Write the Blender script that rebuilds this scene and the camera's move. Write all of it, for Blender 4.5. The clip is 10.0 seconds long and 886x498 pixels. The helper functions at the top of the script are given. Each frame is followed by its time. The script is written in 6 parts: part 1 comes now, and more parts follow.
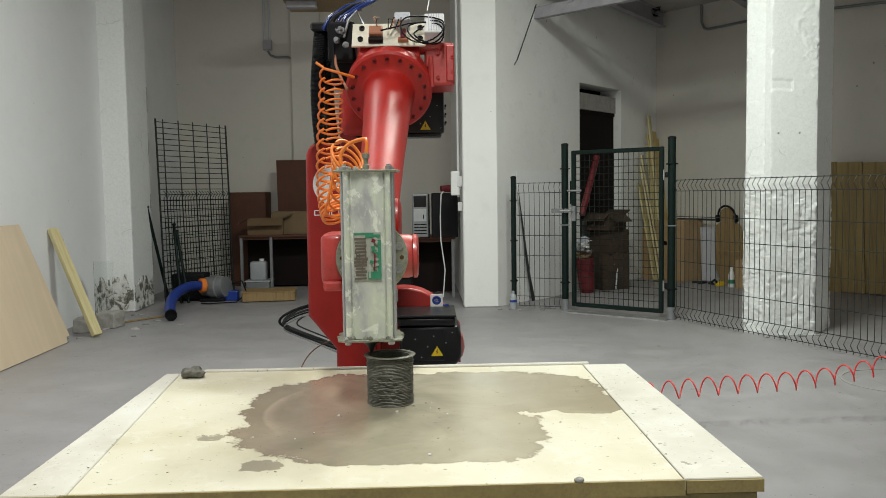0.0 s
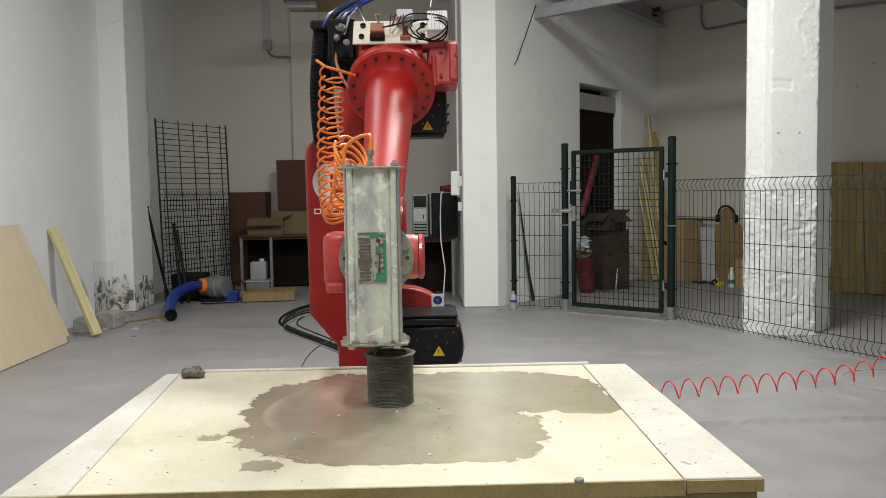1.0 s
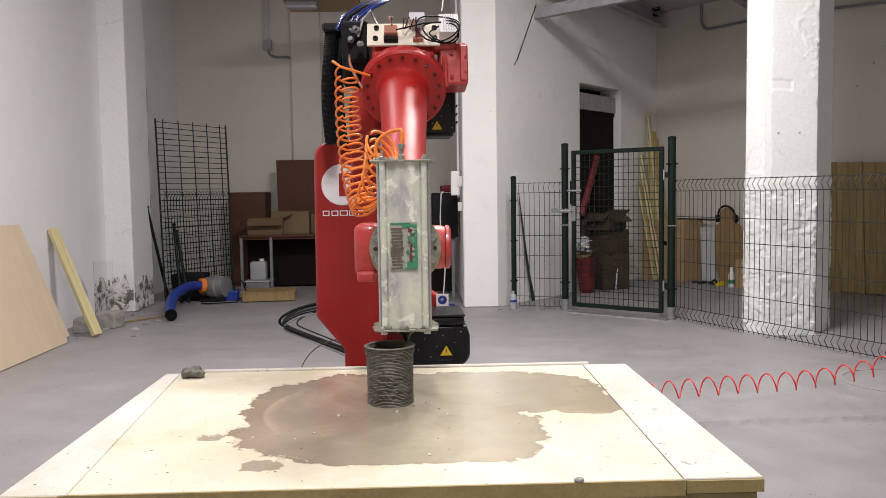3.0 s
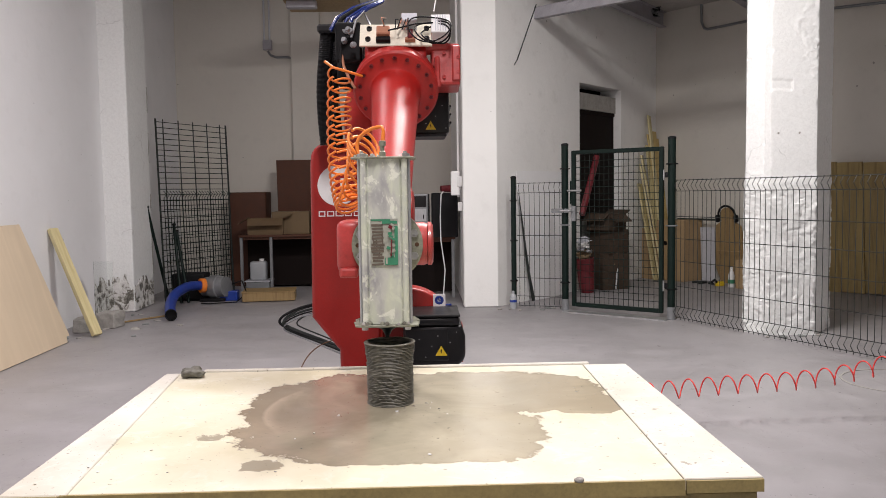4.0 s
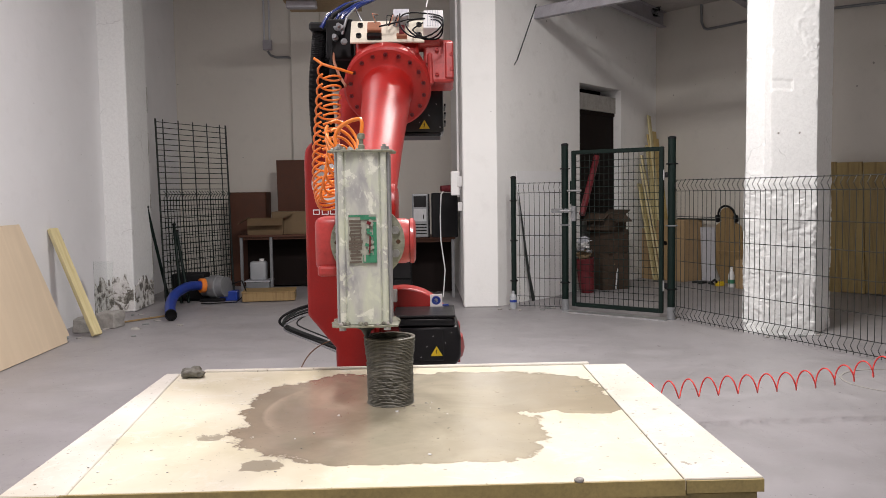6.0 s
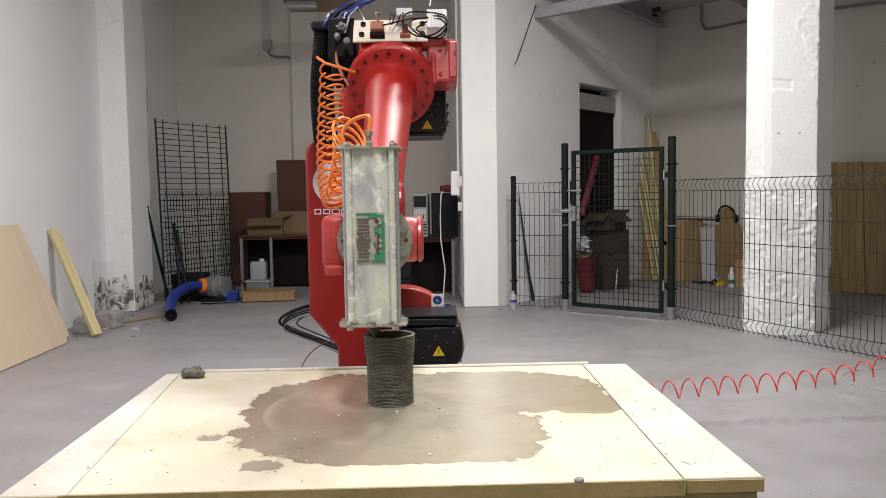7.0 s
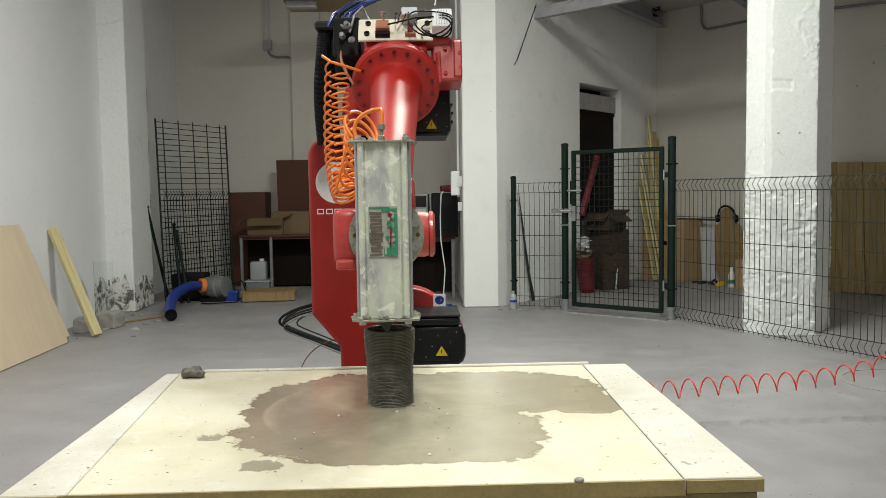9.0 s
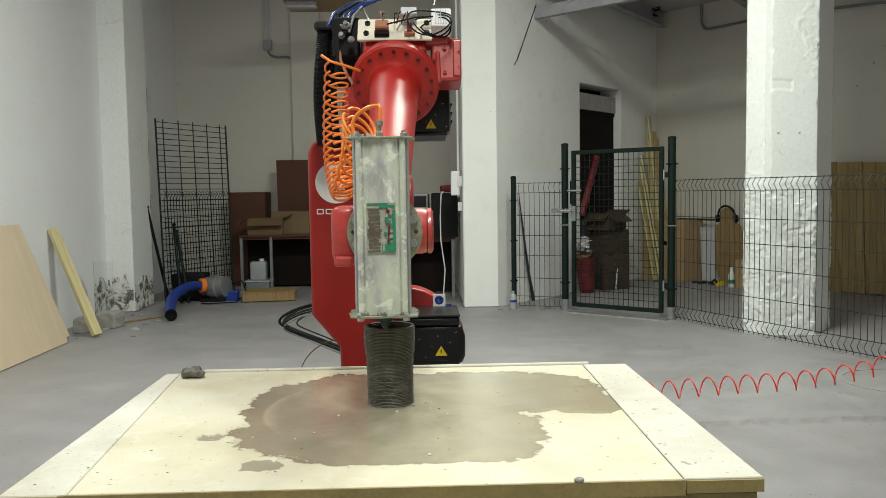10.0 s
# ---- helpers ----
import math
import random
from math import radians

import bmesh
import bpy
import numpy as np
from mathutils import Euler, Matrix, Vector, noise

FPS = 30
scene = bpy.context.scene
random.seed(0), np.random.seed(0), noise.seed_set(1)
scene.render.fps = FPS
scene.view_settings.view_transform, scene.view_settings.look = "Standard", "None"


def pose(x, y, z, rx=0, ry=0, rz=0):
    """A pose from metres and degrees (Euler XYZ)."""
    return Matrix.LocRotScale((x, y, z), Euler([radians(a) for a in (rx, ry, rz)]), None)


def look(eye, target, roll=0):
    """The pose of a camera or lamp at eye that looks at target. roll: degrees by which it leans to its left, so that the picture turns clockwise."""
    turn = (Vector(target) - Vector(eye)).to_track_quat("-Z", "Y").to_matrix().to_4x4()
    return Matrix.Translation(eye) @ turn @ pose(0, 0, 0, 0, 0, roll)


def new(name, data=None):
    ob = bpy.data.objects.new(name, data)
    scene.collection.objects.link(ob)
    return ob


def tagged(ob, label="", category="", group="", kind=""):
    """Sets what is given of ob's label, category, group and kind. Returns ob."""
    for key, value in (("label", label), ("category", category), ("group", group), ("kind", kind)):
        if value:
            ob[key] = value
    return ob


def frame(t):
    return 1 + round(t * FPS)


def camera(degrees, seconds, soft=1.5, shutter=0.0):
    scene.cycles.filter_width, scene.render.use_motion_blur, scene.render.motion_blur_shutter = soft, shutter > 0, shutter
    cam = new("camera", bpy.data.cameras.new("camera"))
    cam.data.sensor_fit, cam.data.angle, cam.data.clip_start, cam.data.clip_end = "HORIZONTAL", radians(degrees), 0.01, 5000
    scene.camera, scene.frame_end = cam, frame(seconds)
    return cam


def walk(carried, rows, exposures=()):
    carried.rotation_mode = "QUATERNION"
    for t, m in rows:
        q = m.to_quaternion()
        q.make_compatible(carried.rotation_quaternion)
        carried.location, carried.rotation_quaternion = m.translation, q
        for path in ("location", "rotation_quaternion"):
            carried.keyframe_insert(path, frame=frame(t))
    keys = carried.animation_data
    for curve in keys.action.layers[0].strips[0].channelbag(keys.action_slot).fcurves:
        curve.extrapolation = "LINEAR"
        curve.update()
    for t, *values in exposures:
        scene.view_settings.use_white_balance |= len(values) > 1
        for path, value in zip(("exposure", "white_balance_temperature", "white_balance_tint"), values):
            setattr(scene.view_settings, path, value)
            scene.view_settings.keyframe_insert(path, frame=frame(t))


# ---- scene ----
cam = camera(56.8, 10.0, soft=0.75)
EYE = Vector((0.0, 0.0, 1.28))
_yaw, _pitch = radians(1.80), radians(4.01)
TARGET = EYE + Vector((math.sin(_yaw) * math.cos(_pitch), math.cos(_yaw) * math.cos(_pitch), -math.sin(_pitch)))
VIEW = look(EYE, TARGET, -0.83)
walk(cam, [(0.0, VIEW), (10.0, VIEW)],
     exposures=[(0.0, -0.25, 6450, 1), (1.0, -0.19, 6500, 6), (2.5, 0.0, 6580, 16), (4.5, 0.0, 6580, 18),
                (5.5, 0.0, 6580, 18), (7.0, -0.02, 6570, 15), (7.5, -0.06, 6570, 14), (8.0, -0.12, 6560, 4), (9.0, -0.14, 6580, 2), (10.0, -0.15, 6580, -2)])

# ---- light ----
world = bpy.data.worlds.new("world")
scene.world = world
world.use_nodes = True
world.node_tree.nodes["Background"].inputs[0].default_value = (0.8, 0.85, 0.9, 1)
world.node_tree.nodes["Background"].inputs[1].default_value = 0.05


def strip_lamp(x, y, z, sx, sy, power, color=(1.0, 0.98, 0.945)):
    data = bpy.data.lights.new("unseen_overhead_light", "AREA")
    data.shape, data.size, data.size_y = "RECTANGLE", sx, sy
    data.energy, data.color = power, color
    ob = new("unseen_overhead_light", data)
    ob.matrix_basis = pose(x, y, z)
    return ob


strip_lamp(0.05, 0.3, 4.5, 0.35, 1.8, 180, (1.0, 0.965, 0.955))
strip_lamp(0.66, 5.0, 4.4, 0.30, 0.55, 114, (0.99, 1.0, 0.945))
strip_lamp(1.44, 5.0, 4.4, 0.30, 0.55, 114, (0.99, 1.0, 0.945))
# unseen fill lamp, added only to brighten the left wall
strip_lamp(-1.9, 4.4, 4.5, 0.35, 1.6, 70, (1.0, 0.955, 0.96))

# ---- materials ----


def nodes_of(name):
    m = bpy.data.materials.new(name)
    m.use_nodes = True
    nt = m.node_tree
    return m, nt, nt.nodes["Principled BSDF"]


def ramp(nt, fac, stops):
    r = nt.nodes.new("ShaderNodeValToRGB")
    els = r.color_ramp.elements
    while len(els) < len(stops):
        els.new(0.5)
    for e, (p, c) in zip(els, stops):
        e.position = p
        e.color = (*c, 1) if len(c) == 3 else c
    nt.links.new(fac, r.inputs[0])
    return r.outputs[0]


def noise_tex(nt, scale, detail=4, rough=0.55, vec=None, distort=0.0):
    n = nt.nodes.new("ShaderNodeTexNoise")
    n.inputs["Scale"].default_value, n.inputs["Detail"].default_value = scale, detail
    n.inputs["Roughness"].default_value, n.inputs["Distortion"].default_value = rough, distort
    if vec is not None:
        nt.links.new(vec, n.inputs["Vector"])
    return n.outputs["Fac"]


def coords(nt, scale=(1, 1, 1)):
    tc = nt.nodes.new("ShaderNodeTexCoord")
    mp = nt.nodes.new("ShaderNodeMapping")
    mp.inputs["Scale"].default_value = scale
    nt.links.new(tc.outputs["Object"], mp.inputs["Vector"])
    return mp.outputs["Vector"]


def mix(nt, fac, a, b, blend="MIX"):
    n = nt.nodes.new("ShaderNodeMix")
    n.data_type, n.blend_type = "RGBA", blend
    for sock, v in ((n.inputs[0], fac), (n.inputs[6], a), (n.inputs[7], b)):
        if isinstance(v, (int, float)):
            sock.default_value = v
        elif isinstance(v, tuple):
            sock.default_value = (*v, 1)
        else:
            nt.links.new(v, sock)
    return n.outputs[2]


def calc(nt, op, a, b=0.0, clamp=False):
    n = nt.nodes.new("ShaderNodeMath")
    n.operation, n.use_clamp = op, clamp
    for sock, v in ((n.inputs[0], a), (n.inputs[1], b)):
        if isinstance(v, (int, float)):
            sock.default_value = v
        else:
            nt.links.new(v, sock)
    return n.outputs[0]


def bump(nt, bsdf, height, strength=0.2, dist=0.01):
    b = nt.nodes.new("ShaderNodeBump")
    b.inputs["Strength"].default_value, b.inputs["Distance"].default_value = strength, dist
    nt.links.new(height, b.inputs["Height"])
    nt.links.new(b.outputs[0], bsdf.inputs["Normal"])


def plain(name, color, rough=0.5, metal=0.0, vary=0.12, scale=9.0, grain=120.0, bumpy=0.08, coat=0.0, rough_vary=0.12, shine=0.5):
    """A surface with wear at two scales: broad stains and fine grain."""
    m, nt, p = nodes_of(name)
    v = coords(nt)
    big, fine = noise_tex(nt, scale, 5, 0.6, v), noise_tex(nt, grain, 3, 0.6, v)
    dark = tuple(c * (1 - vary * 1.6) for c in color)
    lite = tuple(min(1, c * (1 + vary)) for c in color)
    c = ramp(nt, big, [(0.3, dark), (0.55, color), (0.75, lite)])
    c = mix(nt, 0.35, c, ramp(nt, fine, [(0.3, dark), (0.7, lite)]))
    nt.links.new(c, p.inputs["Base Color"])
    r = calc(nt, "ADD", calc(nt, "MULTIPLY", big, rough_vary * 2), max(0.02, rough - rough_vary))
    nt.links.new(r, p.inputs["Roughness"])
    p.inputs["Metallic"].default_value = metal
    p.inputs["Coat Weight"].default_value = coat
    p.inputs["Specular IOR Level"].default_value = shine
    bump(nt, p, fine, bumpy, 0.003)
    return m


def plaster(name, color, dirt=(0.42, 0.4, 0.37), dirty=0.25):
    """Painted plaster: trowel waves, fine roller grain, scuffs and a few dark pits."""
    m, nt, p = nodes_of(name)
    v = coords(nt)
    big, mid = noise_tex(nt, 0.7, 5, 0.6, v), noise_tex(nt, 5.0, 6, 0.65, v)
    fine = noise_tex(nt, 70.0, 3, 0.6, v)
    pits = noise_tex(nt, 19.0, 1, 0.4, v, 0.3)
    c = ramp(nt, big, [(0.3, tuple(x * 0.93 for x in color)), (0.7, color)])
    c = mix(nt, ramp(nt, mid, [(0.55, (0, 0, 0)), (0.85, (dirty,) * 3)]), c, dirt)
    c = mix(nt, ramp(nt, pits, [(0.80, (0, 0, 0)), (0.82, (0.7, 0.7, 0.7))]), c, tuple(x * 0.4 for x in dirt))
    nt.links.new(c, p.inputs["Base Color"])
    p.inputs["Roughness"].default_value = 0.75
    h = calc(nt, "ADD", calc(nt, "MULTIPLY", mid, 1.0), calc(nt, "MULTIPLY", fine, 0.15))
    bump(nt, p, h, 0.35, 0.02)
    return m


def rough_paint(name, color):
    """Thick old paint over rough concrete: lumps, runs and hairline cracks."""
    m, nt, p = nodes_of(name)
    v = coords(nt)
    lump, mid, fine = noise_tex(nt, 16, 6, 0.6, v, 0.5), noise_tex(nt, 40, 5, 0.7, v, 0.8), noise_tex(nt, 120, 3, 0.6, v)
    vor = nt.nodes.new("ShaderNodeTexVoronoi")
    vor.feature = "DISTANCE_TO_EDGE"
    vor.inputs["Scale"].default_value = 2.6
    warp = nt.nodes.new("ShaderNodeMix")
    warp.data_type = "VECTOR"
    warp.inputs[0].default_value = 0.22
    nz = nt.nodes.new("ShaderNodeTexNoise")
    nz.inputs["Scale"].default_value = 5.0
    nt.links.new(v, nz.inputs["Vector"])
    nt.links.new(v, warp.inputs[4])
    nt.links.new(nz.outputs["Color"], warp.inputs[5])
    nt.links.new(warp.outputs[1], vor.inputs["Vector"])
    gate_ = ramp(nt, noise_tex(nt, 1.7, 2, 0.5, v), [(0.5, (0, 0, 0)), (0.6, (1, 1, 1))])
    crack = mix(nt, gate_, (0, 0, 0), ramp(nt, vor.outputs["Distance"], [(0.0, (1, 1, 1)), (0.009, (0, 0, 0))]))
    c = ramp(nt, mid, [(0.3, tuple(x * 0.88 for x in color)), (0.6, color)])
    c = mix(nt, ramp(nt, lump, [(0.66, (0, 0, 0)), (0.72, (0.3,) * 3)]), c, tuple(x * 0.8 for x in color))
    c = mix(nt, calc(nt, "MULTIPLY", crack, 0.3), c, (0.22, 0.21, 0.19))
    nt.links.new(c, p.inputs["Base Color"])
    p.inputs["Roughness"].default_value = 0.6
    h = calc(nt, "ADD", calc(nt, "MULTIPLY", lump, 0.22), calc(nt, "ADD", calc(nt, "MULTIPLY", mid, 0.3), calc(nt, "MULTIPLY", fine, 0.1)))
    h = calc(nt, "SUBTRACT", h, calc(nt, "MULTIPLY", crack, 0.5))
    bump(nt, p, h, 0.5, 0.02)
    return m


def timber(name, color, dark, along=0, rough=0.55, rings=26.0, knots=True):
    """Wood with the grain along one axis of the object."""
    m, nt, p = nodes_of(name)
    s = [rings, rings, rings]
    s[along] = rings * 0.06
    v = coords(nt, tuple(s))
    g = noise_tex(nt, 1.0, 6, 0.65, v, 1.2)
    b = noise_tex(nt, 3.0, 3, 0.5, coords(nt))
    rnd = nt.nodes.new("ShaderNodeObjectInfo").outputs["Random"]
    c = ramp(nt, g, [(0.32, dark), (0.5, color), (0.7, tuple(min(1, x * 1.12) for x in color))])
    c = mix(nt, calc(nt, "MULTIPLY", b, 0.5), c, tuple(x * 0.75 for x in color))
    c = mix(nt, calc(nt, "MULTIPLY", rnd, 0.25), c, dark)
    nt.links.new(c, p.inputs["Base Color"])
    p.inputs["Roughness"].default_value = rough
    bump(nt, p, g, 0.15, 0.004)
    return m


def floor_material():
    m, nt, p = nodes_of("floor_concrete")
    v = coords(nt)
    big, mid, fine = noise_tex(nt, 0.45, 6, 0.62, v), noise_tex(nt, 3.2, 6, 0.65, v, 0.4), noise_tex(nt, 55, 3, 0.6, v)
    c = ramp(nt, big, [(0.3, (0.240, 0.227, 0.233)), (0.5, (0.305, 0.290, 0.300)), (0.7, (0.362, 0.347, 0.352))])
    c = mix(nt, ramp(nt, mid, [(0.42, (0.3,) * 3), (0.6, (0, 0, 0))]), c, (0.23, 0.225, 0.225))
    c = mix(nt, ramp(nt, fine, [(0.66, (0, 0, 0)), (0.75, (0.25,) * 3)]), c, (0.5, 0.49, 0.48))
    # a worn pale track of dust
    dust = noise_tex(nt, 1.1, 7, 0.75, v, 1.5)
    c = mix(nt, ramp(nt, dust, [(0.58, (0, 0, 0)), (0.78, (0.32,) * 3)]), c, (0.45, 0.43, 0.41))
    scrape = noise_tex(nt, 2.2, 8, 0.8, coords(nt, (1.0, 0.45, 1.0)), 2.2)
    c = mix(nt, ramp(nt, scrape, [(0.57, (0, 0, 0)), (0.70, (0.45,) * 3)]), c, (0.19, 0.18, 0.175))
    tramp = noise_tex(nt, 7.5, 6, 0.7, v, 1.0)
    c = mix(nt, ramp(nt, tramp, [(0.60, (0, 0, 0)), (0.70, (0.28,) * 3)]), c, (0.22, 0.20, 0.185))
    for size, cut in ((14, 0.745), (30, 0.725), (48, 0.72)):
        c = mix(nt, ramp(nt, noise_tex(nt, size, 2, 0.5, v, 0.5), [(cut, (0, 0, 0)), (cut + 0.02, (0.7,) * 3)]), c, (0.10, 0.095, 0.09))
    joint = nt.nodes.new("ShaderNodeTexBrick")
    joint.offset = 0.0
    for key, val in (("Scale", 1.0), ("Mortar Size", 0.004), ("Mortar Smooth", 0.3), ("Brick Width", 3.1), ("Row Height", 2.7)):
        joint.inputs[key].default_value = val
    nt.links.new(v, joint.inputs["Vector"])
    c = mix(nt, calc(nt, "MULTIPLY", joint.outputs["Fac"], 0.3), c, (0.15, 0.145, 0.14))
    nt.links.new(c, p.inputs["Base Color"])
    nt.links.new(ramp(nt, mid, [(0.3, (0.36,) * 3), (0.7, (0.62,) * 3)]), p.inputs["Roughness"])
    bump(nt, p, calc(nt, "ADD", mid, calc(nt, "MULTIPLY", fine, 0.3)), 0.1, 0.01)
    return m


def table_material(name, stained=True):
    """Cream melamine board with a wide wet clay stain, smeared marks, a painted glare arc and specks."""
    m, nt, p = nodes_of(name)
    v = coords(nt)
    sep = nt.nodes.new("ShaderNodeSeparateXYZ")
    nt.links.new(v, sep.inputs[0])
    x, y = sep.outputs[0], sep.outputs[1]
    wob = calc(nt, "MULTIPLY", calc(nt, "SUBTRACT", noise_tex(nt, 6.5, 5, 0.62, v, 0.5), 0.5), 0.62)

    def blob(cx, cy, rx, ry):
        a = calc(nt, "POWER", calc(nt, "ABSOLUTE", calc(nt, "DIVIDE", calc(nt, "SUBTRACT", x, cx), rx)), 2.6)
        b = calc(nt, "POWER", calc(nt, "ABSOLUTE", calc(nt, "DIVIDE", calc(nt, "SUBTRACT", y, cy), ry)), 2.6)
        return calc(nt, "ADD", a, b)
    d = calc(nt, "MINIMUM", blob(-0.13, 2.15, 0.36, 0.46), blob(0.18, 2.32, 0.37, 0.27))
    d = calc(nt, "MINIMUM", d, blob(0.06, 1.94, 0.27, 0.26))
    d = calc(nt, "MINIMUM", d, blob(0.44, 2.16, 0.11, 0.11))
    d = calc(nt, "ADD", d, calc(nt, "MULTIPLY", wob, 1.6))
    d = calc(nt, "ADD", d, calc(nt, "MULTIPLY", calc(nt, "SUBTRACT", noise_tex(nt, 20, 5, 0.62, v, 0.6), 0.5), 0.62))
    tear = calc(nt, "MULTIPLY", calc(nt, "SUBTRACT", noise_tex(nt, 26, 5, 0.65, v, 0.8), 0.5), 3.4)
    marks = calc(nt, "MINIMUM", blob(-0.335, 1.715, 0.052, 0.040), blob(-0.50, 1.93, 0.040, 0.030))
    marks = calc(nt, "ADD", marks, tear)
    mark = ramp(nt, marks, [(0.55, (0.8,) * 3), (0.72, (0, 0, 0))])
    wet = ramp(nt, d, [(0.80, (1, 1, 1)), (0.86, (0, 0, 0))])
    rimm = ramp(nt, d, [(0.70, (0, 0, 0)), (0.82, (1, 1, 1)), (0.86, (0, 0, 0))])
    big, mid, fine = noise_tex(nt, 2.4, 5, 0.6, v), noise_tex(nt, 14, 6, 0.7, v, 0.8), noise_tex(nt, 160, 2, 0.5, v)
    if stained:
        dry = ramp(nt, big, [(0.3, (0.58, 0.53, 0.37)), (0.5, (0.68, 0.635, 0.49)), (0.7, (0.72, 0.69, 0.58))])
    else:
        dry = ramp(nt, big, [(0.3, (0.54, 0.505, 0.42)), (0.5, (0.65, 0.625, 0.55)), (0.7, (0.71, 0.69, 0.64))])
    dry = mix(nt, ramp(nt, mid, [(0.54, (0, 0, 0)), (0.70, (0.5,) * 3)]), dry, (0.78, 0.765, 0.70) if stained else (0.76, 0.745, 0.69))
    scuff = noise_tex(nt, 5.5, 7, 0.78, v, 1.8)
    dry = mix(nt, ramp(nt, scuff, [(0.60, (0, 0, 0)), (0.78, (0.55,) * 3)]), dry, (0.47, 0.43, 0.34))
    silt = calc(nt, "ADD", calc(nt, "MULTIPLY", noise_tex(nt, 4.2, 4, 0.5, v, 1.2), 0.8), calc(nt, "MULTIPLY", mid, 0.2))
    mud = ramp(nt, silt, [(0.34, (0.31, 0.265, 0.18)), (0.46, (0.40, 0.352, 0.25)), (0.58, (0.49, 0.44, 0.325)), (0.72, (0.59, 0.55, 0.425))])
    c = dry
    if stained:
        # settled silt with reflection and glare tinted in: pinkish brown at one end, greyer round the pot, pale tan at
        # the other end
        side = calc(nt, "ADD", x, calc(nt, "MULTIPLY", calc(nt, "SUBTRACT", noise_tex(nt, 3.0, 4, 0.55, v, 0.8), 0.5), 0.5))
        tone = ramp(nt, calc(nt, "ADD", side, 0.5), [(0.02, (0.33, 0.25, 0.175)), (0.20, (0.39, 0.31, 0.235)), (0.34, (0.29, 0.265, 0.185)), (0.44, (0.40, 0.365, 0.27)), (0.58, (0.56, 0.51, 0.375)), (0.85, (0.50, 0.43, 0.295))])
        mud = mix(nt, 0.78, mud, tone)
        c = mix(nt, wet, dry, mud)
        c = mix(nt, calc(nt, "MULTIPLY", rimm, 0.35), c, (0.30, 0.255, 0.19))
        # a pale curved arc of glare on the wet film, painted as colour
        dx, dy = calc(nt, "DIVIDE", calc(nt, "ADD", x, 0.12), 0.30), calc(nt, "DIVIDE", calc(nt, "SUBTRACT", y, 2.16), 0.34)
        ring = calc(nt, "SQRT", calc(nt, "ADD", calc(nt, "MULTIPLY", dx, dx), calc(nt, "MULTIPLY", dy, dy)))
        ring = calc(nt, "ADD", ring, calc(nt, "MULTIPLY", calc(nt, "SUBTRACT", big, 0.5), 0.12))
        band = ramp(nt, ring, [(0.84, (0, 0, 0)), (0.955, (0.65,) * 3), (0.99, (0, 0, 0))])
        band = calc(nt, "MULTIPLY", band, ramp(nt, calc(nt, "ADD", x, 0.5), [(0.07, (1, 1, 1)), (0.17, (0, 0, 0))]))
        c = mix(nt, band, c, (0.72, 0.58, 0.44))
        c = mix(nt, mark, c, (0.24, 0.20, 0.14))
    for size, cut in ((62, 0.735), (130, 0.715), (28, 0.745)) if stained else ((62, 0.71), (130, 0.70), (28, 0.725)):
        c = mix(nt, ramp(nt, noise_tex(nt, size, 2, 0.5, v, 0.4), [(cut, (0, 0, 0)), (cut + 0.02, (0.7,) * 3)]), c, (0.22, 0.195, 0.14))
    nt.links.new(c, p.inputs["Base Color"])
    if stained:
        nt.links.new(ramp(nt, wet, [(0, (0.5,) * 3), (1, (0.22,) * 3)]), p.inputs["Roughness"])
        nt.links.new(calc(nt, "MULTIPLY", wet, ramp(nt, noise_tex(nt, 3.4, 4, 0.6, v, 0.9), [(0.36, (0.35,) * 3), (0.52, (1.0,) * 3)])), p.inputs["Coat Weight"])
        p.inputs["Coat Roughness"].default_value = 0.17
        p.inputs["Coat IOR"].default_value = 1.4
    else:
        p.inputs["Roughness"].default_value = 0.6
    bump(nt, p, calc(nt, "ADD", mid, calc(nt, "MULTIPLY", fine, 0.2)), 0.06, 0.004)
    return m


def clay_material():
    m, nt, p = nodes_of("wet_grey_clay")
    v = coords(nt)
    mid, fine = noise_tex(nt, 40, 5, 0.6, v), noise_tex(nt, 420, 3, 0.6, v)
    c = ramp(nt, mid, [(0.3, (0.082, 0.079, 0.061)), (0.55, (0.138, 0.133, 0.106)), (0.75, (0.205, 0.198, 0.160))])
    nt.links.new(c, p.inputs["Base Color"])
    p.inputs["Roughness"].default_value = 0.48
    bump(nt, p, fine, 0.25, 0.002)
    return m


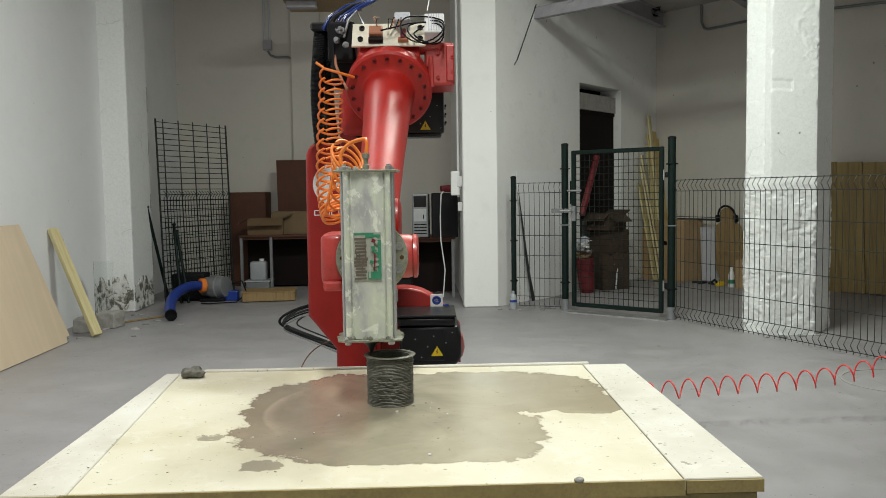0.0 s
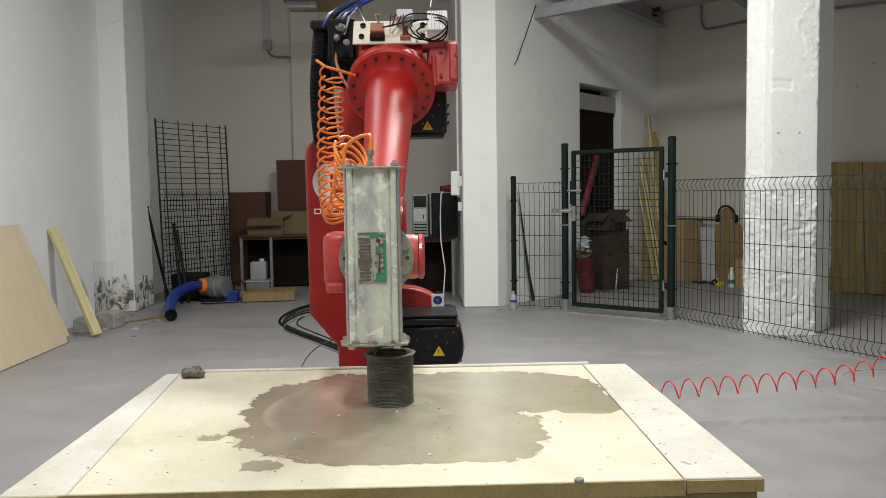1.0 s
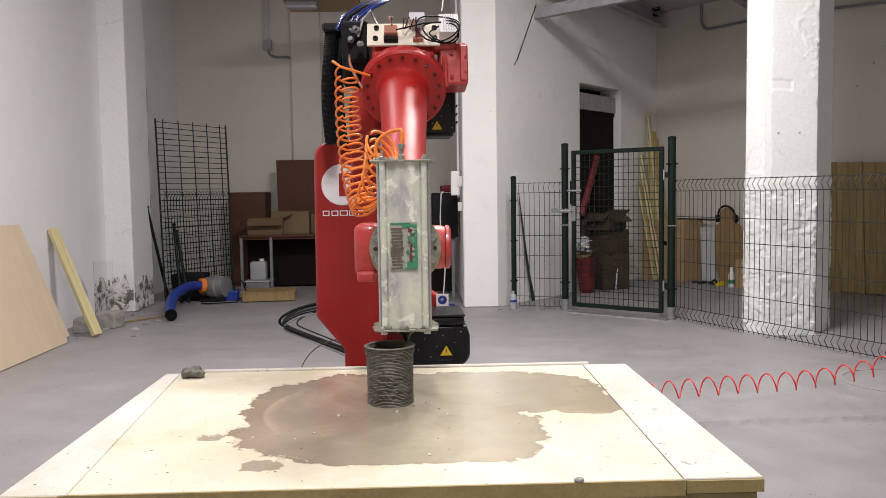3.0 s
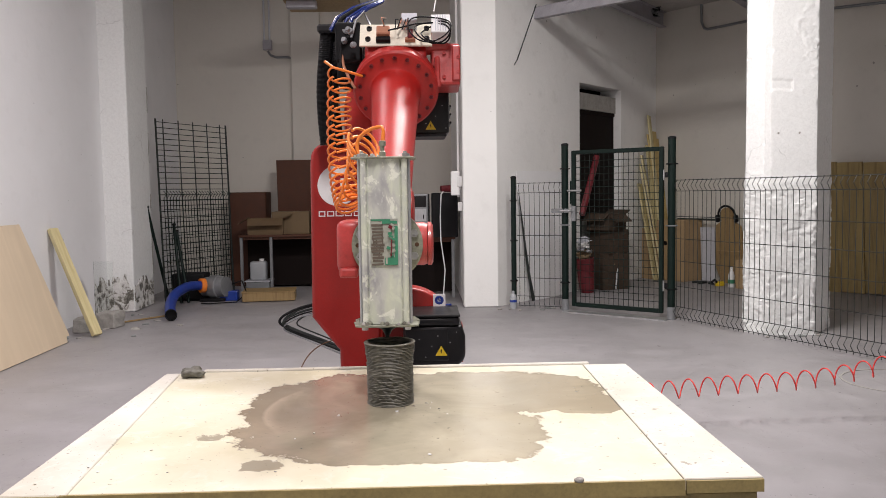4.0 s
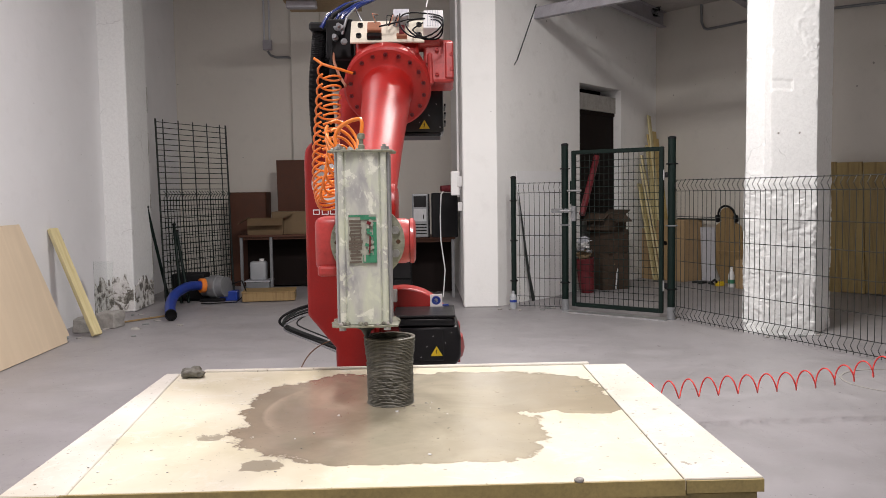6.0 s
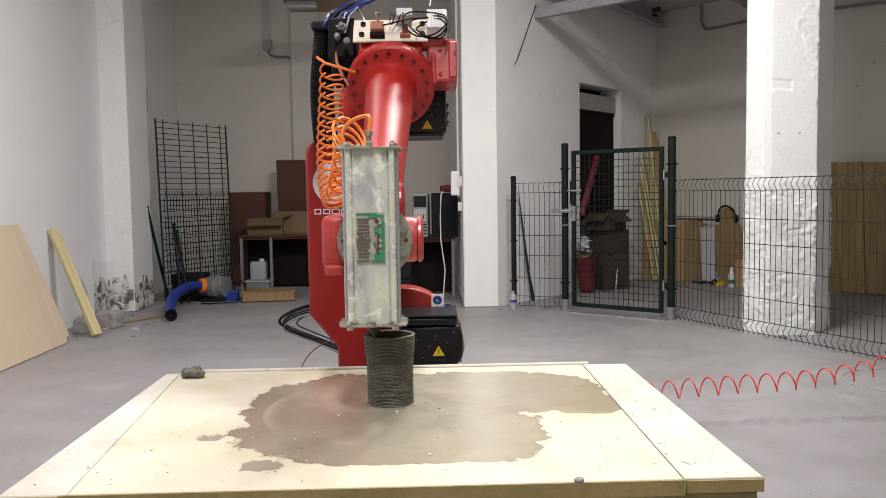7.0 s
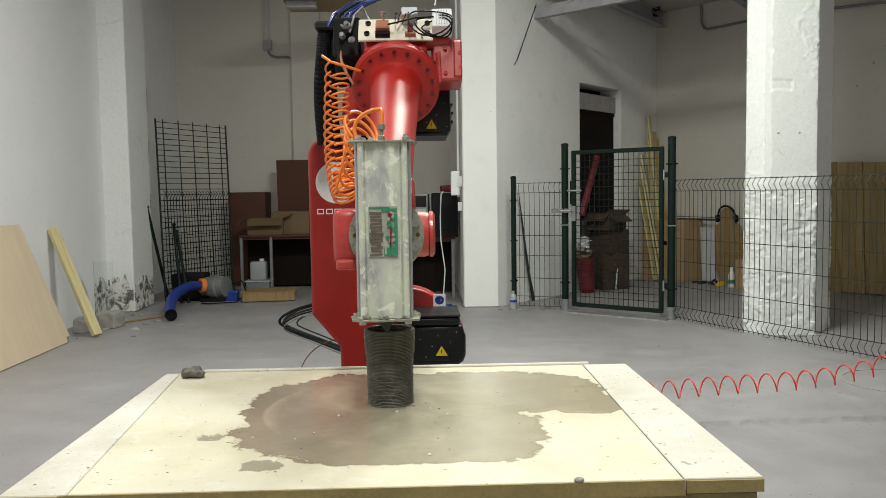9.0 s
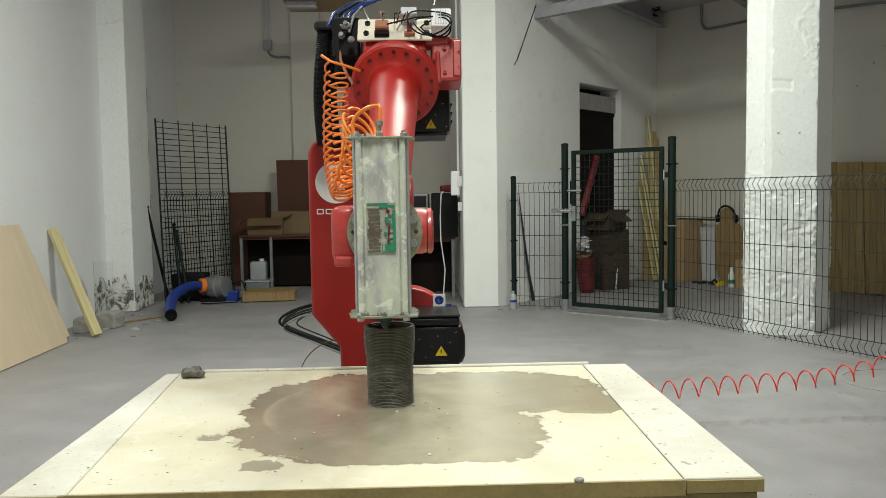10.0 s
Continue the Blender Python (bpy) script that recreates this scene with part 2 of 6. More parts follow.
def acrylic_material():
    """Cloudy acrylic smeared inside with pale clay: clearer grey patches, yellowish film, crisp pale wisps."""
    m, nt, p = nodes_of("clay_smeared_acrylic")
    v = coords(nt, (1, 1, 0.5))
    film, smear = noise_tex(nt, 13, 4, 0.55, v, 0.5), noise_tex(nt, 34, 5, 0.6, v, 0.9)
    mid, wisp = noise_tex(nt, 60, 4, 0.6, v), noise_tex(nt, 26, 5, 0.6, coords(nt, (1, 1, 0.8)), 0.7)
    c = ramp(nt, film, [(0.34, (0.40, 0.405, 0.40)), (0.45, (0.49, 0.50, 0.46)), (0.56, (0.54, 0.575, 0.475)), (0.68, (0.60, 0.635, 0.49))])
    c = mix(nt, ramp(nt, smear, [(0.54, (0, 0, 0)), (0.60, (0.6,) * 3)]), c, (0.62, 0.66, 0.52))
    c = mix(nt, ramp(nt, smear, [(0.30, (0.55,) * 3), (0.40, (0, 0, 0))]), c, (0.38, 0.39, 0.39))
    c = mix(nt, ramp(nt, wisp, [(0.585, (0, 0, 0)), (0.62, (0.75,) * 3)]), c, (0.78, 0.80, 0.69))
    nt.links.new(c, p.inputs["Base Color"])
    nt.links.new(ramp(nt, film, [(0.36, (0.12,) * 3), (0.48, (0.0,) * 3)]), p.inputs["Transmission Weight"])
    nt.links.new(ramp(nt, mid, [(0.3, (0.12,) * 3), (0.7, (0.34,) * 3)]), p.inputs["Roughness"])
    p.inputs["IOR"].default_value = 1.3
    p.inputs["Coat Weight"].default_value = 0.6
    bump(nt, p, wisp, 0.25, 0.003)
    return m


def peeled_material():
    """Plaster that has come off in flakes over grey damp render."""
    m, nt, p = nodes_of("flaked_plaster")
    v = coords(nt)
    n, f = noise_tex(nt, 9, 6, 0.7, v, 0.8), noise_tex(nt, 45, 4, 0.6, v)
    c = ramp(nt, n, [(0.36, (0.09, 0.085, 0.072)), (0.47, (0.24, 0.225, 0.195)), (0.50, (0.62, 0.61, 0.58)), (0.6, (0.8, 0.79, 0.77))])
    nt.links.new(c, p.inputs["Base Color"])
    p.inputs["Roughness"].default_value = 0.9
    bump(nt, p, calc(nt, "ADD", n, calc(nt, "MULTIPLY", f, 0.3)), 0.9, 0.03)
    return m


M = dict(
    wall=plaster("white_plaster", (0.88, 0.875, 0.86)),
    # beige paint, made darker to carry the shade on the back walls
    wall_back=plaster("beige_shade_plaster", (0.67, 0.64, 0.58)),
    wall_left=plaster("cool_white_plaster", (0.86, 0.86, 0.87), dirty=0.12),
    rough=rough_paint("rough_white_paint", (0.86, 0.872, 0.86)),
    column=plaster("column_paint", (0.88, 0.88, 0.86), dirty=0.15),
    ceiling=plain("ceiling_paint", (0.50, 0.48, 0.45), 0.8),
    floor=floor_material(), table=table_material("board_melamine"), clay=clay_material(), acrylic=acrylic_material(), peeled=peeled_material(),
    edge=plain("olive_board_edge", (0.30, 0.235, 0.09), 0.6, vary=0.25, scale=14),
    strip=table_material("whitewashed_board", False),
    red=plain("red_enamel", (0.33, 0.0085, 0.005), 0.38, vary=0.14, scale=5, bumpy=0.05, coat=0.08),
    red_cast=plain("red_cast_paint", (0.42, 0.014, 0.010), 0.46, vary=0.16, scale=9, bumpy=0.2, coat=0.0),
    pink=plain("worn_red_paint", (0.46, 0.045, 0.04), 0.42, vary=0.2, scale=18, bumpy=0.1, coat=0.2),
    black=plain("black_enamel", (0.008, 0.008, 0.009), 0.34, vary=0.3, bumpy=0.03, shine=0.35),
    rubber=plain("black_rubber", (0.008, 0.008, 0.009), 0.6, vary=0.3, shine=0.2),
    steel=plain("machined_steel", (0.52, 0.52, 0.50), 0.32, 1.0, vary=0.12),
    flange=plain("clay_stained_steel", (0.30, 0.31, 0.24), 0.5, 0.45, vary=0.25, scale=30),
    steelpaint=plain("grey_steel_paint", (0.36, 0.35, 0.38), 0.5, 0.0, vary=0.18, scale=6),
    zinc=plain("galvanised_steel", (0.50, 0.51, 0.52), 0.45, 0.8),
    cream=plain("cream_plastic", (0.78, 0.73, 0.60), 0.5),
    grey=plain("grey_plastic", (0.55, 0.56, 0.60), 0.45),
    rust=plain("rusty_hole", (0.10, 0.045, 0.02), 0.8, vary=0.3, scale=60),
    jug=plain("translucent_jug_plastic", (0.40, 0.42, 0.44), 0.4, vary=0.1),
    white=plain("white_plastic", (0.80, 0.80, 0.79), 0.45, vary=0.05),
    copper=plain("copper_relay", (0.45, 0.20, 0.12), 0.4, 0.3),
    orange=plain("orange_polyurethane", (0.88, 0.235, 0.028), 0.32, vary=0.1, coat=0.3),
    redhose=plain("red_polyurethane", (0.72, 0.05, 0.04), 0.35, coat=0.3),
    bluehose=plain("blue_air_hose", (0.012, 0.030, 0.17), 0.25, vary=0.25, coat=0.5),
    shutter=timber("stained_shutter_boards", (0.36, 0.265, 0.10), (0.14, 0.085, 0.03), 2, rings=13),
    blue=plain("blue_hose", (0.012, 0.045, 0.30), 0.35, vary=0.2),
    green=plain("dark_green_powder_coat", (0.004, 0.0125, 0.010), 0.5, vary=0.15, shine=0.22),
    wire=plain("dark_wire", (0.024, 0.029, 0.027), 0.5, 0.0, shine=0.3),
    yellow=plain("yellow_sticker", (0.75, 0.52, 0.02), 0.4),
    # cardboard colours carry light: shaded at desk and doorway, lit by the wall
    card=plain("shaded_brown_cardboard", (0.145, 0.092, 0.046), 0.8, vary=0.12, scale=4),
    oldcard=plain("deep_shade_cardboard", (0.055, 0.034, 0.021), 0.85, vary=0.2, scale=5),
    card2=plain("pale_cardboard", (0.19, 0.13, 0.07), 0.8, vary=0.12, scale=4),
    card3=plain("lit_cardboard", (0.40, 0.27, 0.14), 0.8, vary=0.12, scale=4),
    brown=plain("brown_laminate", (0.088, 0.028, 0.011), 0.62, vary=0.15),
    # near-black: the door's own colour, elsewhere painted shade
    dark=plain("dark_door_and_shade", (0.012, 0.008, 0.007), 0.8, shine=0.15),
    pine=timber("pine_boards", (0.56, 0.42, 0.17), (0.38, 0.25, 0.085), 2),
    ply=timber("birch_plywood", (0.72, 0.59, 0.43), (0.70, 0.565, 0.405), 2, rings=5),
    studwood=timber("pale_stud_timber", (0.66, 0.58, 0.33), (0.52, 0.43, 0.2), 2),
    oldwood=timber("weathered_timber", (0.34, 0.23, 0.10), (0.20, 0.12, 0.05), 2),
    concrete=plain("rough_concrete_block", (0.36, 0.345, 0.32), 0.9, vary=0.2, scale=15, bumpy=0.5),
    label_green=plain("green_print", (0.04, 0.24, 0.13), 0.5),
    label_grey=plain("barcode_print", (0.13, 0.105, 0.08), 0.5),
    label_paper=plain("clay_smeared_label", (0.36, 0.37, 0.31), 0.6, vary=0.2, scale=40),
    paleboard=plain("dusty_grey_green_board", (0.24, 0.255, 0.245), 0.7),
    emblem=plain("white_print", (0.8, 0.8, 0.8), 0.4, vary=0.04),
    drum=plain("dull_grey_metal", (0.26, 0.27, 0.28), 0.45, 0.4),
    extred=plain("dark_red_plastic", (0.15, 0.012, 0.018), 0.4),
)

# ---- mesh helpers ----


def part(name, bm, material, parent=None, label="", smooth=None):
    me = bpy.data.meshes.new(name)
    bm.to_mesh(me)
    bm.free()
    me.materials.append(M[material])
    if smooth:
        me.polygons.foreach_set("use_smooth", [True] * len(me.polygons))
        me.set_sharp_from_angle(angle=radians(smooth))
    ob = new(name, me)
    if parent is not None:
        ob.parent = parent
    if label:
        ob["label"] = label
    return ob


def thing(name, m, label, category, group="", kind=""):
    ob = new(name)
    ob.empty_display_size = 0.1
    ob.matrix_basis = m
    return tagged(ob, label, category, group, kind)


def add_box(bm, c, size, rot=(0, 0, 0), bevel=0.0, seg=1):
    m = pose(*c, *rot) @ Matrix.Diagonal((*size, 1))
    g = bmesh.ops.create_cube(bm, size=1.0, matrix=m)
    if bevel:
        es = list({e for v in g["verts"] for e in v.link_edges})
        bmesh.ops.bevel(bm, geom=es, offset=bevel, segments=seg, profile=0.5, affect="EDGES", clamp_overlap=True)
    return bm


def box(c, size, rot=(0, 0, 0), bevel=0.0, seg=1):
    return add_box(bmesh.new(), c, size, rot, bevel, seg)


def add_tube(bm, pts, radius, seg=8, closed=False, cap=True):
    """A round bar along a line of points; radius is one number or one for each point."""
    pts = [Vector(p) for p in pts]
    n = len(pts)
    rad = radius if isinstance(radius, (list, tuple)) else [radius] * n
    rows, prev = [], None
    for i, p in enumerate(pts):
        a = pts[(i - 1) % n] if closed or i else p
        b = pts[(i + 1) % n] if closed or i < n - 1 else p
        d = (b - a).normalized()
        if prev is None:
            u = d.orthogonal().normalized()
        else:
            u = (prev - d * prev.dot(d))
            u = u.normalized() if u.length > 1e-6 else d.orthogonal().normalized()
        prev = u
        w = d.cross(u)
        rows.append([bm.verts.new(p + rad[i] * (u * math.cos(2 * math.pi * k / seg) + w * math.sin(2 * math.pi * k / seg))) for k in range(seg)])
    for i in range(n if closed else n - 1):
        r0, r1 = rows[i], rows[(i + 1) % n]
        for k in range(seg):
            bm.faces.new((r0[k], r0[(k + 1) % seg], r1[(k + 1) % seg], r1[k]))
    if cap and not closed:
        bm.faces.new(rows[0][::-1])
        bm.faces.new(rows[-1])
    return bm


def tube(pts, radius, seg=8, closed=False):
    return add_tube(bmesh.new(), pts, radius, seg, closed)


def add_prism(bm, outline, axis, lo, hi, bevel=0.0, seg=2):
    """An outline (two coordinates a point) pushed along an axis from lo to hi."""
    def at(a, b, c):
        return {"x": (c, a, b), "y": (a, c, b), "z": (a, b, c)}[axis]
    v0 = [bm.verts.new(at(a, b, lo)) for a, b in outline]
    v1 = [bm.verts.new(at(a, b, hi)) for a, b in outline]
    fs = [bm.faces.new(v0), bm.faces.new(v1)]
    k = len(outline)
    fs += [bm.faces.new((v0[i], v0[(i + 1) % k], v1[(i + 1) % k], v1[i])) for i in range(k)]
    bmesh.ops.recalc_face_normals(bm, faces=fs)
    if bevel:
        es = [e for f in fs[:2] for e in f.edges]
        bmesh.ops.bevel(bm, geom=es, offset=bevel, segments=seg, profile=0.5, affect="EDGES", clamp_overlap=True)
    return bm


def prism(outline, axis, lo, hi, bevel=0.0, seg=2):
    return add_prism(bmesh.new(), outline, axis, lo, hi, bevel, seg)


def add_lathe(bm, profile, m=Matrix(), seg=32):
    """Profile of (radius, height) turned round the z axis, then placed by m."""
    rows = [[bm.verts.new(m @ Vector((r * math.cos(2 * math.pi * k / seg), r * math.sin(2 * math.pi * k / seg), h))) for k in range(seg)] for r, h in profile]
    for a, b in zip(rows, rows[1:]):
        for k in range(seg):
            bm.faces.new((a[k], a[(k + 1) % seg], b[(k + 1) % seg], b[k]))
    for r, (rr, h) in ((rows[0][::-1], profile[0]), (rows[-1], profile[-1])):
        if rr > 1e-5:
            bm.faces.new(r)
    return bm


def lathe(profile, m=Matrix(), seg=32):
    return add_lathe(bmesh.new(), profile, m, seg)


def aim(p, direction):
    """A pose at p whose z axis points along direction."""
    return Matrix.Translation(p) @ Vector(direction).to_track_quat("Z", "Y").to_matrix().to_4x4()


def arc(cx, cy, r, a0, a1, n):
    return [(cx + r * math.cos(radians(a0 + (a1 - a0) * i / n)), cy + r * math.sin(radians(a0 + (a1 - a0) * i / n))) for i in range(n + 1)]


def wall_box(name, p, q, z0, z1, thick, material, label, side=1):
    """A straight wall from p to q on the plan, its room face on that line."""
    p, q = Vector((*p, 0)), Vector((*q, 0))
    d = (q - p).normalized()
    nrm = Vector((-d.y, d.x, 0)) * side * thick
    bm = prism([(v.x, v.y) for v in (p, q, q + nrm, p + nrm)], "z", z0, z1)
    return tagged(part(name, bm, material), label, "wall", kind="structure")


# ---- the hall ----
tagged(part("floor", box((2.2, 4.0, -0.1), (12.0, 19.0, 0.2)), "floor"), "grey worn dusty concrete floor of the hall", "floor", kind="structure")
tagged(part("ceiling", box((2.2, 4.0, 5.7), (12.4, 19.4, 0.2)), "ceiling"), "pale painted hall ceiling", "ceiling", kind="structure")
wall_box("wall_west", (-3.42, -5.2), (-3.42, 12.2), 0, 5.6, 0.3, "wall_left", "cool white plaster wall with scuffs")
wall_box("wall_north", (-3.42, 12.0), (0.7, 12.0), 0, 5.6, 0.3, "wall_back", "beige plaster wall behind the desks, darkened for shade")
wall_box("wall_pier", (0.52, 12.0), (0.52, 9.3), 0, 5.6, 0.2, "wall", "short white return wall behind the column", 1)
wall_box("wall_south", (-3.42, -5.0), (8.0, -5.0), 0, 5.6, 0.3, "wall", "plain white wall", -1)
wall_box("wall_east", (7.6, -5.0), (7.6, 8.0), 0, 5.6, 0.3, "wall", "plain white wall", -1)
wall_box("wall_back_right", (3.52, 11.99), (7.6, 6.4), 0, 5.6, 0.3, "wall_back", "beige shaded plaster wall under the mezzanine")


def pillar_west():
    bm = box((-3.2815, 9.4425, 2.8), (0.297, 0.685, 5.6), bevel=0.012)
    ob = tagged(part("column", bm, "rough"), "white plastered wall pier with flaked damp base", "column", kind="structure")
    return ob


pillar_west()
tagged(part("column", box((0.70, 9.13, 2.8), (0.385, 0.36, 5.6), bevel=0.012), "column"), "white painted square concrete column", "column", kind="structure")


def rough_column(corners, h):
    """A cast column with lumpy faces and knocked edges."""
    bm = bmesh.new()
    ring = []
    n = len(corners)
    for i in range(n):
        a, b = Vector((*corners[i], 0)), Vector((*corners[(i + 1) % n], 0))
        k = max(2, round((b - a).length / 0.013))
        ring += [(a.lerp(b, j / k), j == 0) for j in range(k)]
    mid = sum((p for p, _ in ring), Vector()) / len(ring)
    levels = [0.012 * i for i in range(300)] + [3.6 + (h - 3.6) * i / 20 for i in range(1, 21)]
    rows = []
    for z in levels:
        row = []
        for p, corner in ring:
            q = Vector((p.x, p.y, z))
            out = (p - mid).normalized()
            # smooth paint high up, torn plaster with hard lips low down and along one edge
            low = min(1.0, max(0.0, (1.42 - z + 0.10 * noise.noise(q * 5)) / 0.12))
            edge = min(1.0, max(0.0, (p.x - 3.24 + 0.10 * noise.noise(q * 4)) / 0.05)) * min(1.0, max(0.0, (z - 2.0) / 0.25)) * (1 if p.x < 3.43 else 0)
            w = Vector((q.x, q.y, q.z * 0.8)) * 8 + Vector((noise.noise(q * 17), 0, noise.noise(q * 17 + Vector((5, 5, 5))))) * 0.9
            lip = min(1.0, max(0.0, (noise.noise(w) - 0.02) * 22)) + 0.6 * min(1.0, max(0.0, (noise.noise(w * 2.3) - 0.12) * 16))
            d = 0.0085 * low * lip + 0.004 * low * noise.noise(q * 6) + 0.0012 * noise.noise(q * 3)
            d += edge * (0.0045 * lip + 0.004 * noise.noise(q * 31))
            ledge = 2.10 + 0.015 * noise.noise(q * 9)
            if 3.02 < p.x < 3.20 and ledge < z < ledge + 0.085:
                d -= 0.007
            if abs(z - 2.03 - 0.10 * (p.x - 3.0) - 0.03 * noise.noise(q * 7)) < 0.007 and noise.noise(q * 11) > -0.1:
                d -= 0.0025
            if corner:
                d -= 0.001 + 0.026 * max(0, noise.noise(q * 13) - 0.12)
            row.append(bm.verts.new(q + out * d))
        rows.append(row)
    m = len(ring)
    for a, b in zip(rows, rows[1:]):
        for k in range(m):
            bm.faces.new((a[k], a[(k + 1) % m], b[(k + 1) % m], b[k]))
    bm.faces.new(rows[0][::-1])
    bm.faces.new(rows[-1])
    ob = part("column", bm, "rough", smooth=40)
    return tagged(ob, "rough white painted concrete column with chipped edges", "column", kind="structure")


rough_column([(2.894, 7.138), (2.998, 7.0), (3.022, 6.928), (3.410, 6.901), (3.738, 7.292), (3.48, 7.64), (3.07, 7.58)], 5.6)
for _x in (3.085, 3.262):
    tagged(part("tie_hole", lathe([(0.002, 0.002), (0.0085, 0.002), (0.0095, 0.0)], aim((_x, 6.926 - (_x - 3.022) * 0.0696, 1.735), (0, -1, 0)), 10), "concrete"), "small filled form-tie hole in the column", "hole", "tie holes", "structure")

# wall with the doorway, running away from the column to the far corner
W0, W1 = Vector((0.88, 8.98, 0)), Vector((3.52, 11.99, 0))
WD = (W1 - W0).normalized()
WN = Vector((-WD.y, WD.x, 0))


def along(s, off=0.0):
    v = W0 + WD * s + WN * off
    return (v.x, v.y)


S0, S1, SL = 1.80, 2.92, (W1 - W0).length


def wall_gate():
    bm = bmesh.new()
    add_prism(bm, [along(0), along(S0), along(S0, 0.32), along(0, 0.32)], "z", 0, 5.6)
    add_prism(bm, [along(S1), along(SL + 0.3), along(SL + 0.3, 0.32), along(S1, 0.32)], "z", 0, 5.6)
    add_prism(bm, [along(S0), along(S1), along(S1, 0.32), along(S0, 0.32)], "z", 2.62, 5.6)
    tagged(part("wall_doorway", bm, "wall"), "white plaster wall with a dark open doorway", "wall", kind="structure")
    # added side room walls, coloured near-black in place of its darkness
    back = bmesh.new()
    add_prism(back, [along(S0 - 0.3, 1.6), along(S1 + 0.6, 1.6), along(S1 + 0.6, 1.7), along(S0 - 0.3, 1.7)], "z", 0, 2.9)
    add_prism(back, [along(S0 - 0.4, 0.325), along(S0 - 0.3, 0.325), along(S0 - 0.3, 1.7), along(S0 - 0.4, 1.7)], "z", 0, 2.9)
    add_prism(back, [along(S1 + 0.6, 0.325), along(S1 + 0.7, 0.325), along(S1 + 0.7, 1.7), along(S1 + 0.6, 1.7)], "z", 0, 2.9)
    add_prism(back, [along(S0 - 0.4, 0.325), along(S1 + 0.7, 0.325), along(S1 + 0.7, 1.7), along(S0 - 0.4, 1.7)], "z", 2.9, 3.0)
    tagged(part("wall_closet", back, "dark"), "added walls of the unlit side room, darkness put into their colour", "wall", kind="structure")
    # the header's grey paints the shade it stands in
    tagged(part("door_header", prism([along(S0, 0.085), along(S1, 0.085), along(S1, 0.155), along(S0, 0.155)], "z", 2.31, 2.52), "concrete"), "plaster header above the inner door, greyed for shade", "trim", kind="structure")


wall_gate()

# ---- work table ----
TZ = 0.705


def work_table():
    t = thing("work_table", pose(0, 0, 0), "low work table of cream boards stained with wet clay", "table")
    part("tabletop", prism([(-0.6865, 1.5725), (0.520, 1.5725), (0.5365, 2.6475), (-0.772, 2.6475)], "z", TZ - 0.028, TZ, 0.0015, 1), "table", t, "cream board with a wide wet clay stain")
    part("side_board", prism([(0.5228, 1.5725), (0.680, 1.5725), (0.680, 2.6475), (0.5390, 2.6475)], "z", TZ - 0.024, TZ + 0.0008, 0.0018, 1), "strip", t, "whitewashed side board")
    part("side_board", prism([(-0.820, 1.5725), (-0.6900, 1.5725), (-0.7755, 2.6475), (-0.820, 2.6475)], "z", TZ - 0.025, TZ - 0.0008, 0.0025, 1), "strip", t, "whitewashed side board")
    part("front_edge", box((-0.089, 1.5695, TZ - 0.0165), (1.222, 0.006, 0.031)), "edge", t, "olive brown cut edge of the board")
    part("front_edge", box((0.6025, 1.5695, TZ - 0.0155), (0.155, 0.006, 0.025)), "edge", t)
    part("front_edge", box((-0.7615, 1.5695, TZ - 0.0155), (0.117, 0.006, 0.025)), "edge", t)
    part("back_batten", box((-0.07, 2.658, TZ - 0.018), (1.26, 0.018, 0.05), bevel=0.003), "strip", t)
    part("frame_board", box((-0.07, 1.585, TZ - 0.058), (1.48, 0.024, 0.06), bevel=0.004), "edge", t, "olive brown front rail")
    part("frame_board", box((-0.07, 2.62, TZ - 0.058), (1.48, 0.024, 0.06), bevel=0.004), "edge", t)
    for x in (-0.798, 0.662):
        part("frame_board", box((x, 2.10, TZ - 0.058), (0.024, 1.00, 0.06), bevel=0.004), "edge", t)
    for x in (-0.74, 0.60):
        for y in (1.64, 2.56):
            part("leg", box((x, y, (TZ - 0.03) / 2), (0.07, 0.07, TZ - 0.03), bevel=0.006), "oldwood", t)


work_table()

# ---- the tool's way: round and round the pot's rim, a layer higher at each turn ----
POT = Vector((-0.08, 2.222, TZ))
TURNS = [(0, 146), (0.5, 551), (1, 956), (1.5, 1361), (2, 1766), (2.5, 2171), (2.7, 2333), (3.8, 3181), (4, 3337), (4.5, 3727),
         (5, 4118), (5.5, 4503), (5.7, 4657), (7, 5635), (7.5, 6016), (8, 6380), (8.5, 6743), (9, 7106), (9.5, 7462), (10, 7822)]
LIFT = [(0, 0.840), (1, 0.845), (2.5, 0.860), (4.5, 0.880), (5.5, 0.887), (7, 0.895), (8.5, 0.906), (10, 0.920)]
REACH = [(0, 0.0630), (4, 0.0630), (7, 0.0665), (10, 0.068)]


def between(table, t):
    return float(np.interp(t, [a for a, _ in table], [b for _, b in table]))


def tip(t):
    a, r = radians(between(TURNS, t)), between(REACH, t)
    return Vector((POT.x + r * math.cos(a), POT.y + r * math.sin(a), between(LIFT, t)))


TIMES = [i / FPS for i in range(10 * FPS + 1)]
MOVES = []


